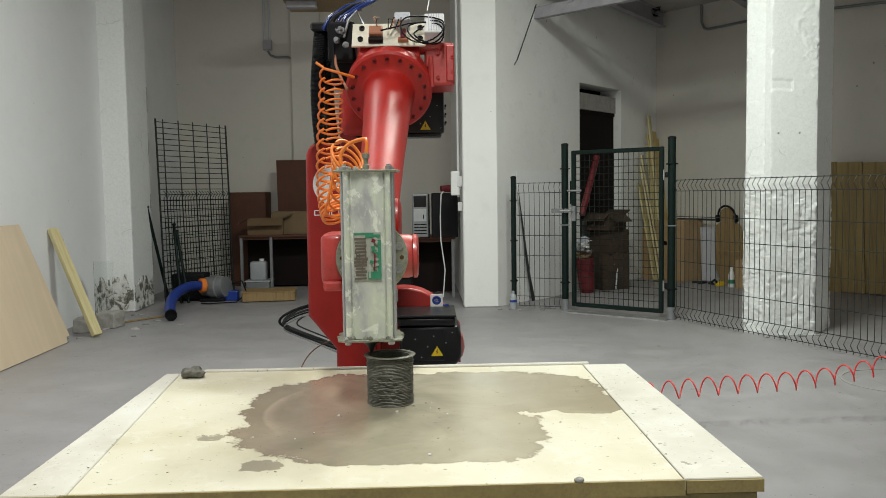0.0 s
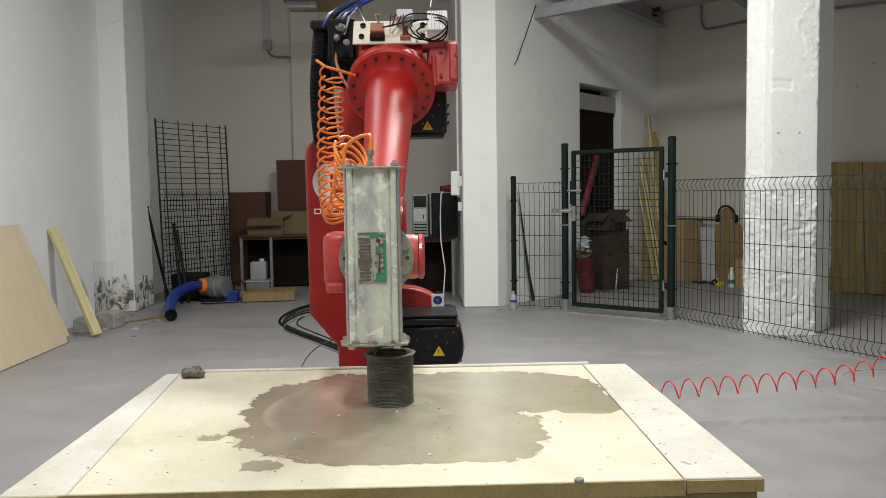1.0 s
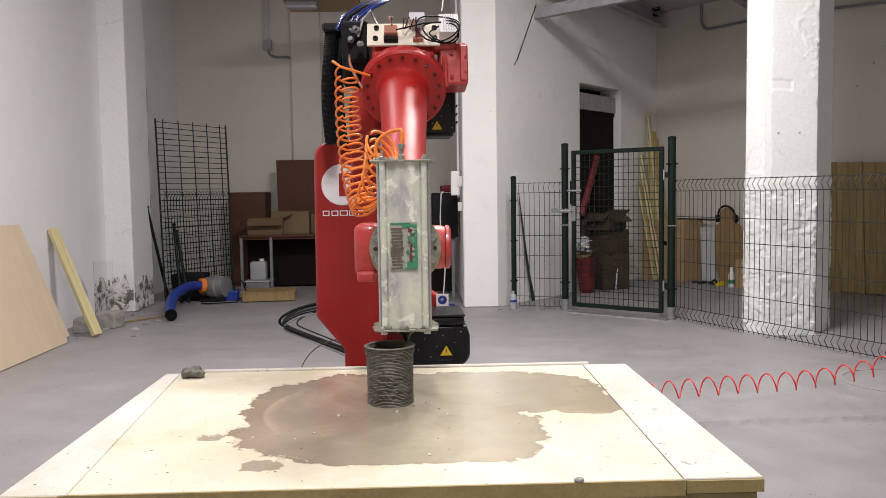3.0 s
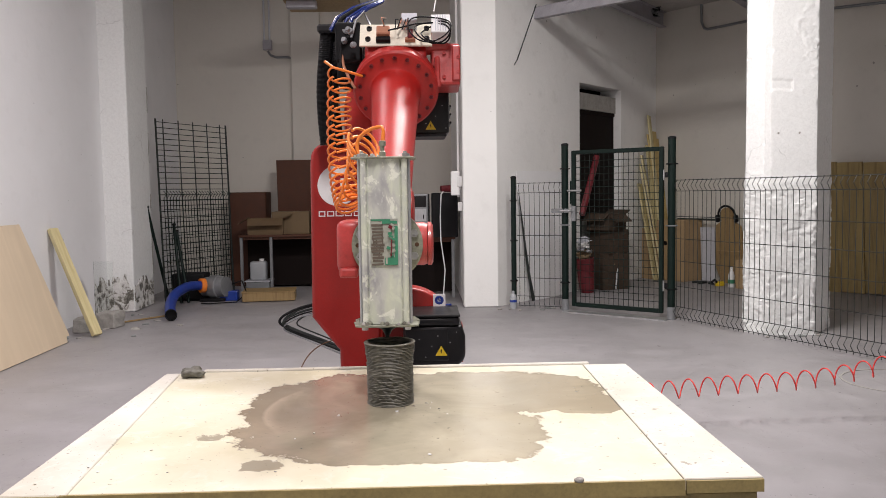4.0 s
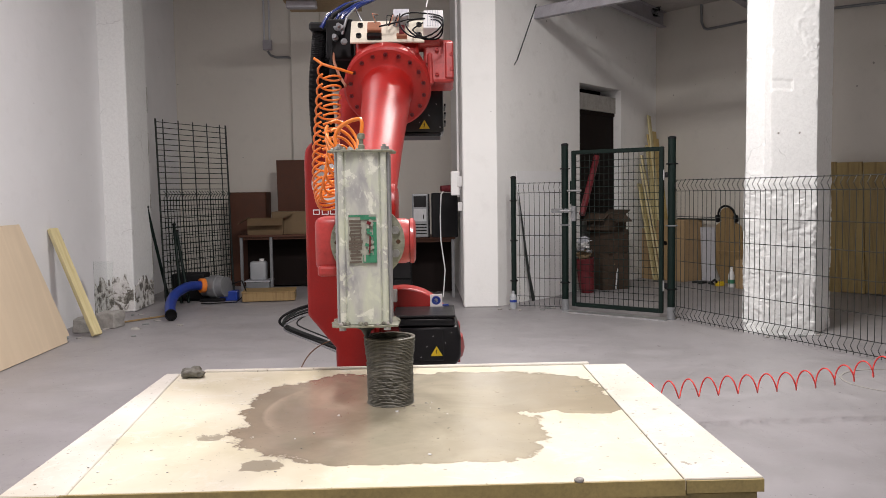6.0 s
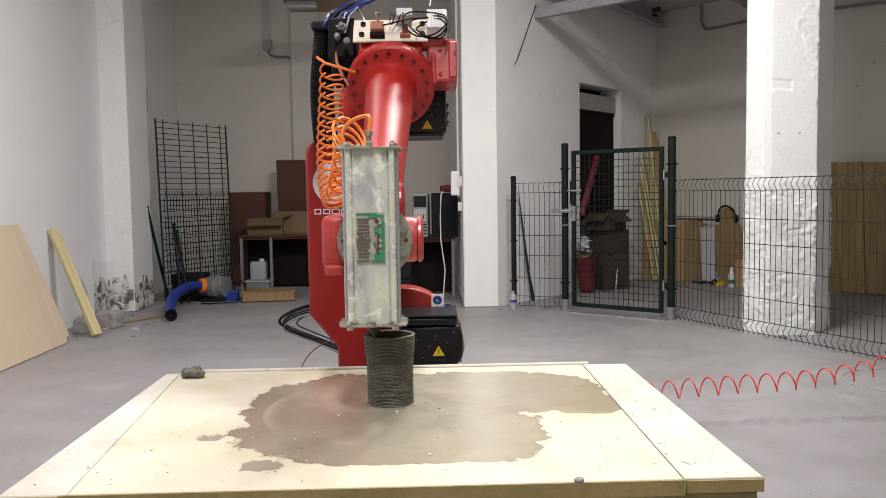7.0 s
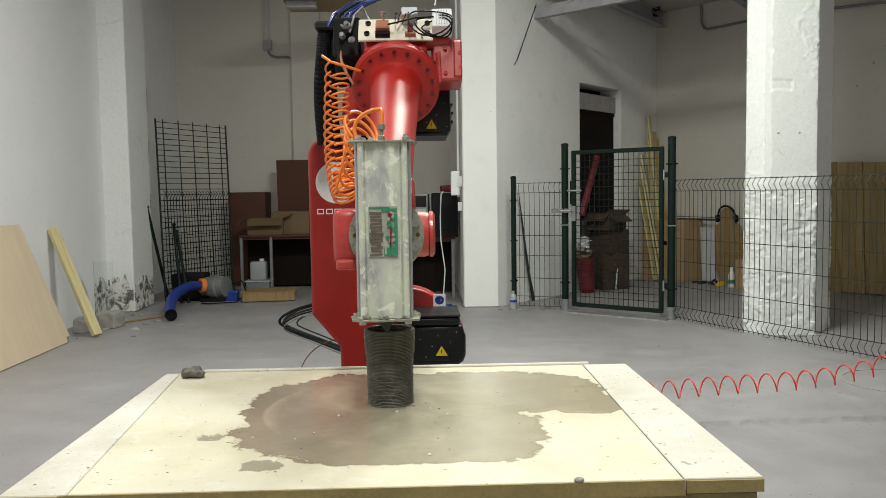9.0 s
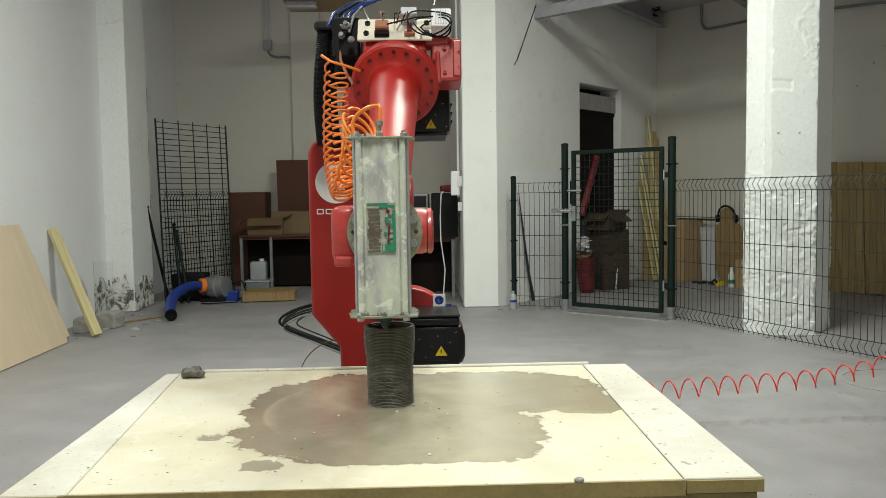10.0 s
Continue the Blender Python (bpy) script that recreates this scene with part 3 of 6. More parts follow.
def clay_pot():
    pot = thing("clay_pot", Matrix.Translation(POT), "unfinished grey clay pot built up in coiled layers", "pot")
    bm = bmesh.new()
    layer, seg, n = 0.0039, 72, 34
    rng = random.Random(5)
    rows = []
    for i in range(n):
        off = (rng.uniform(-1, 1) * 0.0007, rng.uniform(-1, 1) * 0.0007)
        for h, dr in ((0.0002, -0.0022), (0.0010, -0.0004), (0.0020, 0.0004), (0.0030, -0.0004)):
            ring = []
            for k in range(seg):
                a = 2 * math.pi * k / seg
                w = noise.noise(Vector((math.cos(a) * 3, math.sin(a) * 3, i * 0.55))) * 0.0016
                w += noise.noise(Vector((math.cos(a) * 11, math.sin(a) * 11, i * 2.3))) * 0.0019
                base = 0.0625 + 0.0012 * (i / n) + (0.0022 if i == 0 else 0)
                if i < 26 and noise.noise(Vector((math.cos(a) * 9, math.sin(a) * 9, i * 1.3 + 20))) > 0.36:
                    w -= 0.0014
                # dry cracked scales low on one side
                if 3 < i < 20 and -2.5 < (a if a < math.pi else a - 2 * math.pi) < -1.2:
                    w += 0.0042 * max(-0.6, min(0.7, 2.2 * noise.noise(Vector((a * 7 + 0.4 * i, i * 0.45, 3.0)))))
                r = base + dr + w
                ring.append(bm.verts.new((r * math.cos(a) + off[0], r * math.sin(a) + off[1], i * layer + h)))
            rows.append(ring)
    inner = [[bm.verts.new((0.053 * math.cos(2 * math.pi * k / seg), 0.053 * math.sin(2 * math.pi * k / seg), z)) for k in range(seg)] for z in (n * layer - 0.002, 0.004)]
    rows += inner
    for a, b in zip(rows, rows[1:]):
        for k in range(seg):
            bm.faces.new((a[k], a[(k + 1) % seg], b[(k + 1) % seg], b[k]))
    bm.faces.new(rows[-1])
    part("wall", bm, "clay", pot, smooth=60)
    top0 = n * layer
    for i in range(21):
        bm = bmesh.new()
        goal = top0 + (i + 0.35) * layer
        rings, rad = [], 0.0612 + 0.0035 * min(1, i / 9)
        ox, oy = rng.uniform(-1, 1) * 0.0008, rng.uniform(-1, 1) * 0.0008
        for k in range(seg):
            a = 2 * math.pi * k / seg
            w = noise.noise(Vector((math.cos(a) * 3, math.sin(a) * 3, i * 0.7 + 9))) * 0.0016
            dz = noise.noise(Vector((math.cos(a) * 2, math.sin(a) * 2, i * 1.7 + 4))) * 0.0005
            row = []
            for q in range(8):
                b = 2 * math.pi * q / 8
                r = rad + w + 0.0048 * math.cos(b)
                row.append(bm.verts.new((r * math.cos(a) + ox, r * math.sin(a) + oy, dz + 0.00235 * math.sin(b))))
            rings.append(row)
        for k in range(seg):
            a, b = rings[k], rings[(k + 1) % seg]
            for q in range(8):
                bm.faces.new((a[q], b[q], b[(q + 1) % 8], a[(q + 1) % 8]))
        coil = part("clay_coil", bm, "clay", pot, smooth=80)
        rows = []
        for t in TIMES[::3]:
            top = max(top0 + 0.0003, between(LIFT, t) - TZ)
            rows.append((t, pose(0, 0, min(goal, top - 0.0025 - 0.00001 * i))))
        MOVES.append((coil, rows))


clay_pot()


def clay_extruder():
    """Origin at the nozzle's mouth."""
    ex = thing("clay_extruder", Matrix.Translation(tip(4.5)), "cloudy acrylic clay extruder smeared with pale clay", "extruder")
    z0, z1, hw = 0.047, 0.497, 0.0665
    c = 0.024
    shell = [(-hw, -hw + c), (-hw + c, -hw), (hw - c, -hw), (hw, -hw + c), (hw, hw - c), (hw - c, hw), (-hw + c, hw), (-hw, hw - c)]
    part("tube", prism(shell, "z", z0, z1, 0.0), "acrylic", ex, "cloudy clay-smeared acrylic tube")
    rng = random.Random(8)

    def plate(z, r, th):
        n = 44
        pts = []
        for k in range(n):
            a = 2 * math.pi * k / n
            q = max(abs(math.cos(a)), abs(math.sin(a)))
            rr = r / q * (1 if q > 0.80 else 0.90 + 0.1 * (q - 0.7) * 10)
            rr *= 1 + rng.uniform(-0.085, 0.045)
            pts.append((rr * math.cos(a), rr * 0.94 * math.sin(a)))
        return prism(pts, "z", z, z + th, 0.0012, 1)
    part("bottom_plate", plate(z0 - 0.0075, 0.0885, 0.0065), "flange", ex, "clay-crusted lower end plate")
    part("top_plate", plate(z1 - 0.002, 0.086, 0.006), "flange", ex, "clay-crusted upper end plate")
    for sx in (-1, 1):
        for sy in (-1, 1):
            x, y = sx * (hw - 0.008), sy * (hw - 0.008)
            part("tie_rod", tube([(sx * (hw + 0.001), sy * (hw - 0.012), z0 - 0.004), (sx * (hw + 0.001), sy * (hw - 0.012), z1 + 0.012)], 0.0042, 8), "zinc", ex, smooth=40)
            part("nut", lathe([(0.009, 0), (0.009, 0.008), (0.005, 0.009), (0.005, 0.014)], pose(x, y, z1 + 0.005), 6), "steel", ex)
            part("nut", lathe([(0.009, 0), (0.009, 0.008)], pose(x, y, z0 - 0.017), 6), "steel", ex)
    part("nozzle", lathe([(0.030, z0 - 0.009), (0.030, 0.030), (0.014, 0.020), (0.0065, 0.006), (0.005, 0.0)][::-1], seg=24), "wire", ex, smooth=40)
    # front pressure strips, smeared with clay
    for x in (-0.055, 0.055):
        part("guide_strip", tube([(x, -hw + 0.005, z0), (x, -hw + 0.005, z1)], 0.0090, 14), "acrylic", ex, smooth=60)
    for x in (-0.0415, 0.0415):
        part("seal_strip", box((x, -hw - 0.001, (z0 + z1) / 2), (0.0016, 0.003, z1 - z0 - 0.004)), "acrylic", ex)
    fy = -hw - 0.0042
    lab = part("label_sheet", box((-0.001, -hw - 0.0025, 0.270), (0.074, 0.002, 0.128)), "label_paper", ex, "smeared paper label with green print")
    for i in range(13):
        w = rng.uniform(0.026, 0.036)
        part("print_bar", box((-0.019 + rng.uniform(-0.0015, 0.0015), fy, 0.211 + i * 0.0088), (w, 0.001, rng.uniform(0.0045, 0.0072)), (0, rng.uniform(-3, 3), 0)), "label_grey", lab)
    for i in range(4):
        part("print_bar", box((-0.030 + 0.008 * i, fy - 0.0011, 0.262 + rng.uniform(-0.02, 0.03)), (0.003, 0.001, 0.035), (0, rng.uniform(-9, 9), 0)), "label_grey", lab)
    part("print_bar", box((0.031, fy, 0.262), (0.009, 0.001, 0.104)), "label_green", lab)
    part("print_bar", box((0.017, fy - 0.0011, 0.219), (0.034, 0.001, 0.020)), "label_green", lab)
    part("print_bar", box((-0.010, fy, 0.3305), (0.052, 0.001, 0.0045)), "label_green", lab)
    part("print_bar", box((0.014, fy - 0.0011, 0.3245), (0.040, 0.001, 0.008)), "label_green", lab)
    for i in range(12):
        part("print_bar", box((0.017 + rng.uniform(-0.008, 0.008), fy - 0.0020 - 0.0003 * i, 0.232 + i * 0.0078), (rng.uniform(0.006, 0.016), 0.001, rng.uniform(0.004, 0.009)), (0, rng.uniform(-35, 35), 0)), rng.choice(["label_green", "label_paper", "label_green"]), lab)
    part("print_bar", box((0.016, fy - 0.0062, 0.312), (0.010, 0.001, 0.009), (0, 20, 0)), "extred", lab)
    part("print_bar", box((0.018, fy - 0.0066, 0.256), (0.004, 0.001, 0.045), (0, 3, 0)), "extred", lab)
    part("print_bar", box((0.0045, fy - 0.0016, 0.262), (0.005, 0.001, 0.100)), "label_paper", lab)
    part("hose_fitting", lathe([(0.009, z1), (0.009, z1 + 0.02), (0.006, z1 + 0.022), (0.006, z1 + 0.036), (0.010, z1 + 0.037), (0.010, z1 + 0.05), (0.004, z1 + 0.052)], pose(-0.005, 0.01, 0), 12), "flange", ex, smooth=40)
    for i in range(22):
        low = i >= 9
        x, y = rng.uniform(-0.078, 0.078 if low or i > 5 else -0.015), rng.uniform(-0.078, -0.069) if low else rng.uniform(-0.07, 0.03)
        k = rng.uniform(0.5, 1.0)
        part("clay_crumb", lathe([(0.001, 0), (0.008 * k, 0.003 * k), (0.006 * k, 0.009 * k), (0.001, 0.012 * k)], pose(x, y, z0 - 0.002 if low else z1 + 0.003, 0, 0, 40 * i), 7), rng.choice(["flange", "clay", "concrete"]), ex)
    part("mounting_block", box((0.0, hw + 0.032, 0.272), (0.085, 0.07, 0.10), bevel=0.006), "flange", ex)
    MOVES.append((ex, [(t, Matrix.Translation(tip(t))) for t in TIMES]))
    return ex


clay_extruder()

# ---- the robot ----
ROOT = Vector((-0.08, 4.6, 0.0))
J2, J3 = Vector((0, -0.98, 0.62)), Vector((0, -1.05, 1.66))
WRIST_OFF = Vector((0, 0.208, 0.248))
REST = Vector((POT.x, POT.y, 0.880)) + WRIST_OFF - ROOT
L1, L2 = (J3 - J2).length, (REST - J3).length


def joints(t):
    """Swing of the base, and the lean of lower arm and forearm, from the wrist's place."""
    w = tip(t) + WRIST_OFF - ROOT
    swing = math.atan2(w.x, -w.y)
    reach = math.hypot(w.x, w.y)
    dy, dz = reach + J2.y, w.z - J2.z
    d = math.hypot(dy, dz)
    up = math.atan2(dz, dy) + math.acos((L1 * L1 + d * d - L2 * L2) / (2 * L1 * d))
    ey, ez = -J2.y + L1 * math.cos(up), J2.z + L1 * math.sin(up)
    fore = math.atan2(w.z - ez, reach - ey)
    return swing, up, fore, Vector((0, -ey, ez)), w


UP0 = math.atan2(J3.z - J2.z, J2.y - J3.y)
FORE0 = math.atan2(REST.z - J3.z, J3.y - REST.y)


def robot_poses(t):
    swing, up, fore, elbow, w = joints(t)
    rz = Matrix.Rotation(swing, 4, "Z")
    # leaning forward is a turn about x; angles above grow from the front upwards
    arm = rz @ Matrix.Translation(J2) @ Matrix.Rotation(-(up - UP0), 4, "X") @ Matrix.Translation(-J2)
    front = rz @ Matrix.Translation(elbow) @ Matrix.Rotation(-(fore - FORE0), 4, "X") @ Matrix.Translation(-J3)
    return rz, arm, front, Matrix.Translation(w - REST)


def bolt_ring(parent, centre, direction, radius, count, size, material="red_cast", lift=0.0):
    m = aim(centre, direction)
    for k in range(count):
        a = 2 * math.pi * (k + 0.5) / count
        bm = lathe([(size, 0), (size, size * 0.9), (size * 0.55, size * 0.9), (size * 0.5, size * 0.4)], m @ pose(radius * math.cos(a), radius * math.sin(a), lift), 6)
        part("bolt", bm, material, parent)


def warning_triangle(parent, x, y, z, s, name="warning_sticker"):
    bm = prism([(x - s, z - s * 0.75), (x + s, z - s * 0.75), (x, z + s * 0.95)], "y", y - 0.003, y)
    st = part(name, bm, "yellow", parent, "yellow triangular warning sticker")
    part("symbol", prism([(x - s * 0.14, z - s * 0.45), (x + s * 0.16, z - s * 0.05), (x + s * 0.02, z - s * 0.05), (x + s * 0.12, z + s * 0.5), (x - s * 0.2, z), (x - s * 0.02, z)], "y", y - 0.0045, y - 0.003), "black", st)


def robot():
    rb = thing("industrial_robot", Matrix.Translation(ROOT), "large red jointed industrial robot arm with black motors", "robot")
    base = part("base", lathe([(0.36, 0), (0.36, 0.03), (0.27, 0.045), (0.25, 0.30), (0.30, 0.32), (0.30, 0.36)], seg=40), "red", rb, smooth=35)
    bolt_ring(base, (0, 0, 0.03), (0, 0, 1), 0.32, 12, 0.016, "steel")

    tur = part("turret", bmesh.new(), "red", rb)
    body = bmesh.new()
    add_lathe(body, [(0.33, 0.36), (0.34, 0.40), (0.33, 0.47), (0.1, 0.48)], seg=48)
    out = [(-0.12, 0.44), (0.30, 0.44), (0.30, 0.62)] + arc(0.02, 0.56, 0.255, 25, 95, 12) + [(-0.12, 0.80)]
    add_prism(body, out, "y", -0.62, -0.47, 0.012, 3)
    add_box(body, (0.08, -0.235, 0.545), (0.30, 0.55, 0.17), bevel=0.02, seg=2)
    body.to_mesh(tur.data)
    body.free()
    tur.data.polygons.foreach_set("use_smooth", [True] * len(tur.data.polygons))
    tur.data.set_sharp_from_angle(angle=radians(40))
    plate = part("sticker", box((0.185, -0.628, 0.745), (0.060, 0.006, 0.070)), "white", tur, "white sticker with a blue ring")
    part("ring", lathe([(0.010, 0), (0.016, 0.002), (0.022, 0)], aim((0.185, -0.631, 0.752), (0, -1, 0)), 20), "blue", plate)
    m = part("motor", prism([(0.012, 0.50), (0.04, 0.478), (0.235, 0.478)] + arc(0.235, 0.540, 0.062, -80, 0, 6) + [(0.297, 0.62), (0.28, 0.67), (0.012, 0.67)], "y", -0.90, -0.58, 0.022, 3), "black", tur, "black servo motor housing", 40)
    part("cover", box((0.138, -0.75, 0.690), (0.266, 0.318, 0.044), bevel=0.016, seg=3), "black", m, "", 50)
    part("cover_plate", box((0.130, -0.75, 0.716), (0.285, 0.335, 0.011), bevel=0.003), "black", m, "thin black cover plate")
    for k in range(9):
        part("paint_chip", lathe([(0.0022, 0), (0.001, 0.001)], aim((0.03 + 0.028 * k, -0.9115 if 0.02 < 0.03 + 0.028 * k < 0.22 else -0.9005, 0.515 + 0.13 * ((k * 0.37) % 1)), (0, -1, 0)), 5), "white", m)
    part("lid", box((0.12, -0.905, 0.585), (0.20, 0.012, 0.15), bevel=0.006), "black", m)
    warning_triangle(m, 0.185, -0.912, 0.555, 0.027)
    for k in range(3):
        part("cable", tube([(0.20 + 0.012 * k, -0.60, 0.72), (0.238 + 0.008 * k, -0.60, 0.722 - 0.015 * k), (0.258, -0.58, 0.67), (0.262, -0.5, 0.56)], 0.010, 8), "bluehose" if k < 2 else "rubber", tur, smooth=60)
    part("bracket", box((-0.02, -0.80, 0.80), (0.05, 0.04, 0.06), bevel=0.004), "steel", tur)

    # lower arm: the tall slab that carries the maker's ring
    arm = part("lower_arm", bmesh.new(), "red", rb)
    o = [(-0.280, 0.40), (-0.280, 0.565)] + [(-0.405, 0.72)] + [(-0.402, 1.42)] + arc(-0.325, 1.445, 0.075, 180, 95, 6) + arc(-0.20, 1.42, 0.10, 85, 0, 6) + [(-0.09, 0.40)]
    bm = prism(o, "y", -0.865, -0.60, 0.020, 3)
    add_prism(bm, [(-0.56, 0.52), (-0.45, 0.46), (-0.33, 0.52), (-0.33, 0.74), (-0.80, 1.62), (-0.90, 1.72), (-0.98, 1.70), (-1.02, 1.60)], "x", -0.23, -0.10, 0.02, 2)
    bm.to_mesh(arm.data)
    bm.free()
    arm.data.polygons.foreach_set("use_smooth", [True] * len(arm.data.polygons))
    arm.data.set_sharp_from_angle(angle=radians(40))
    emblem = part("emblem", lathe([(0.002, 0.0045), (0.035, 0.0045), (0.092, 0.0045), (0.094, 0.001)], aim((-0.275, -0.864, 1.322), (0, -1, 0)), 40), "emblem", arm, "round white painted emblem")
    part("emblem_slot", box((-0.258, -0.8703, 1.322), (0.062, 0.003, 0.104), bevel=0.001), "red", emblem)
    part("emblem_core", box((-0.250, -0.8725, 1.322), (0.026, 0.003, 0.064), bevel=0.001), "emblem", emblem)
    for i, w in enumerate((0.030, 0.031, 0.036, 0.031, 0.030)):
        cx = -0.350 + i * 0.040
        bm = box((cx, -0.867, 1.203), (w, 0.003, 0.004))
        add_box(bm, (cx, -0.867, 1.183), (w, 0.003, 0.004))
        for e in (-1, 1):
            add_box(bm, (cx + e * (w / 2 - 0.002), -0.867, 1.193), (0.004, 0.003, 0.016))
        part("lettering_bar", bm, "emblem", arm)

    # forearm
    fore = part("forearm", bmesh.new(), "red_cast", rb)
    fc, ax = Vector((0.008, -1.28, 1.692)), (REST - Vector((0.008, -1.28, 1.692))).normalized()
    bm = bmesh.new()
    mm = aim(fc, ax)
    add_lathe(bm, [(0.135, -0.20), (0.150, -0.15), (0.150, -0.055), (0.172, -0.05), (0.174, 0.0), (0.165, 0.008), (0.114, 0.011), (0.104, 0.018), (0.098, 0.035), (0.094, 0.10), (0.089, 0.22), (0.082, 0.37), (0.076, 0.52), (0.071, 0.68), (0.067, 0.82), (0.070, 0.86), (0.070, 0.92)], mm, 48)
    bm.to_mesh(fore.data)
    bm.free()
    fore.data.polygons.foreach_set("use_smooth", [True] * len(fore.data.polygons))
    fore.data.set_sharp_from_angle(angle=radians(35))
    bolt_ring(fore, fc, ax, 0.146, 18, 0.0090, "extred", 0.006)
    part("wrist_joint", lathe([(0.050, -0.065), (0.072, -0.058), (0.074, 0.0), (0.072, 0.062), (0.055, 0.070), (0.02, 0.071)], aim((0.010, -2.03, 1.225), (1, 0, 0)), 32), "red", fore, smooth=40)
    part("elbow_housing", box((0.015, -1.05, 1.715), (0.21, 0.28, 0.24), (-12, 0, 0), 0.04, 3), "red_cast", fore, smooth=50)
    part("cable_pack", box((-0.185, -1.03, 1.83), (0.13, 0.14, 0.20), (0, 0, 0), 0.03, 3), "rubber", fore, "black cable pack", 50)
    part("elbow_side", box((-0.150, -1.02, 1.625), (0.12, 0.20, 0.20), (0, 0, 0), 0.03, 3), "red_cast", fore, "", 50)
    part("plate_bed", box((0.010, -1.225, 1.850), (0.25, 0.12, 0.13), (-30, 0, 0), 0.012, 2), "red_cast", fore)
    part("elbow_block", box((0.212, -1.20, 1.79), (0.120, 0.14, 0.175), (-8, 0, 0), 0.012, 2), "pink", fore, "bright red gearbox block")
    bolt_ring(fore, (0.222, -1.274, 1.795), (0, -1, 0.1), 0.052, 5, 0.008, "red_cast")
    part("block_top", lathe([(0.030, -0.06), (0.040, -0.05), (0.040, 0.05), (0.03, 0.06)], aim((0.165, -1.235, 1.882), (1, 0, 0.05)), 18), "pink", fore, smooth=40)
    part("block_cap", box((0.255, -1.262, 1.80), (0.034, 0.03, 0.15), (-8, 0, 0), 0.006, 1), "pink", fore)
    part("block_rib", box((0.178, -1.275, 1.765), (0.020, 0.03, 0.13), (-8, 0, 12), 0.006, 1), "pink", fore)
    mo = part("motor", box((0.145, -1.0, 1.622), (0.170, 0.24, 0.19), (0, 0, 0), 0.012, 2), "black", fore, "black servo motor housing", 40)
    part("motor_foot", box((0.125, -1.0, 1.521), (0.185, 0.25, 0.014), bevel=0.003), "black", mo)
    for z in (1.575, 1.61, 1.645):
        part("cooling_rib", box((0.236, -1.0, z), (0.008, 0.20, 0.010), bevel=0.002), "black", mo)
    for k, (x, z) in enumerate(((0.10, 1.66), (0.17, 1.60), (0.20, 1.645), (0.215, 1.55), (0.13, 1.57))):
        part("paint_chip", lathe([(0.0020, 0), (0.001, 0.001)], aim((x, -1.1205, z), (0, -1, 0)), 5), "white", mo)
    warning_triangle(fore, 0.150, -1.121, 1.560, 0.022)
    part("motor", lathe([(0.03, -0.02), (0.075, 0), (0.085, 0.05), (0.085, 0.24)], aim((-0.10, -1.04, 1.58), (-0.1, 1, 0.1)), 24), "rubber", fore, "dark rear motor", 40)
    # electrics on top
    pl = part("mounting_plate", box((0.012, -1.278, 1.913), (0.292, 0.125, 0.010), (52, 0, 0), 0.002), "cream", fore, "cream plate with relays and wiring")
    pm = pose(0.012, -1.278, 1.913, 52, 0, 0)

    def on(x, y, z):
        return pm @ Vector((x, y, z))

    def pbox(name, c, s, mat, bev=0.002):
        b = box((0, 0, 0), s, bevel=bev)
        b.transform(pm @ Matrix.Translation(c))
        return part(name, b, mat, pl)
    for x, y in ((-0.112, -0.03), (-0.108, 0.03), (0.125, 0.03), (0.125, -0.03)):
        b = lathe([(0.011, 0), (0.011, 0.010), (0.006, 0.010), (0.006, 0.005)], pm @ pose(x, y, 0.005), 10)
        part("cap_screw", b, "black", pl)
    pbox("relay", (-0.050, -0.010, 0.024), (0.054, 0.046, 0.038), "copper", 0.004)
    pbox("relay_socket", (-0.050, -0.042, 0.016), (0.058, 0.020, 0.022), "black")
    pbox("terminal_block", (0.058, -0.014, 0.016), (0.022, 0.050, 0.024), "extred", 0.003)
    pbox("terminal_strip", (0.058, -0.040, 0.014), (0.042, 0.016, 0.018), "copper")
    pbox("power_supply", (0.055, 0.048, 0.03), (0.062, 0.045, 0.055), "grey", 0.003)
    pbox("power_supply", (0.182, 0.014, 0.022), (0.078, 0.105, 0.06), "white", 0.003)
    for k in range(5):
        pbox("fin", (0.160 + 0.010 * k, 0.014, 0.054), (0.003, 0.09, 0.006), "grey", 0.0)
    rng = random.Random(3)
    for k in range(3):
        pts = []
        for i in range(26):
            a = 2 * math.pi * i / 24 * 1.0 + k * 0.5
            pts.append(on(0.160 - 0.012 * k + (0.058 + 0.014 * k) * math.cos(a), -0.042 + (0.052 + 0.010 * k) * math.sin(a) + 0.008 * k, 0.045 + 0.010 * k + 0.012 * math.sin(2 * a + k)))
        part("cable_loop", tube(pts, 0.0032, 6), "rubber", pl, smooth=80)
    part("cable", tube([on(-0.03, -0.02, 0.045), on(0.02, -0.015, 0.055), on(0.08, 0.0, 0.060), on(0.15, 0.012, 0.055)], 0.0032, 6), "rubber", pl, smooth=80)
    for k in range(9):
        x = rng.uniform(-0.085, 0.07)
        pts = [on(x, -0.005, 0.035), on(x + rng.uniform(-0.02, 0.02), 0.03, 0.05 + rng.uniform(0, 0.02)), on(x + rng.uniform(-0.04, 0.04), 0.06 + rng.uniform(0, 0.03), 0.02)]
        part("wire", tube(pts, 0.0022, 5), rng.choice(["rubber", "rubber", "grey", "copper"]), pl, smooth=80)
    part("antenna_wire", tube([on(0.155, 0.06, 0.07), on(0.165, 0.14, 0.07), on(0.17, 0.25, 0.10)], 0.0022, 5), "white", pl)
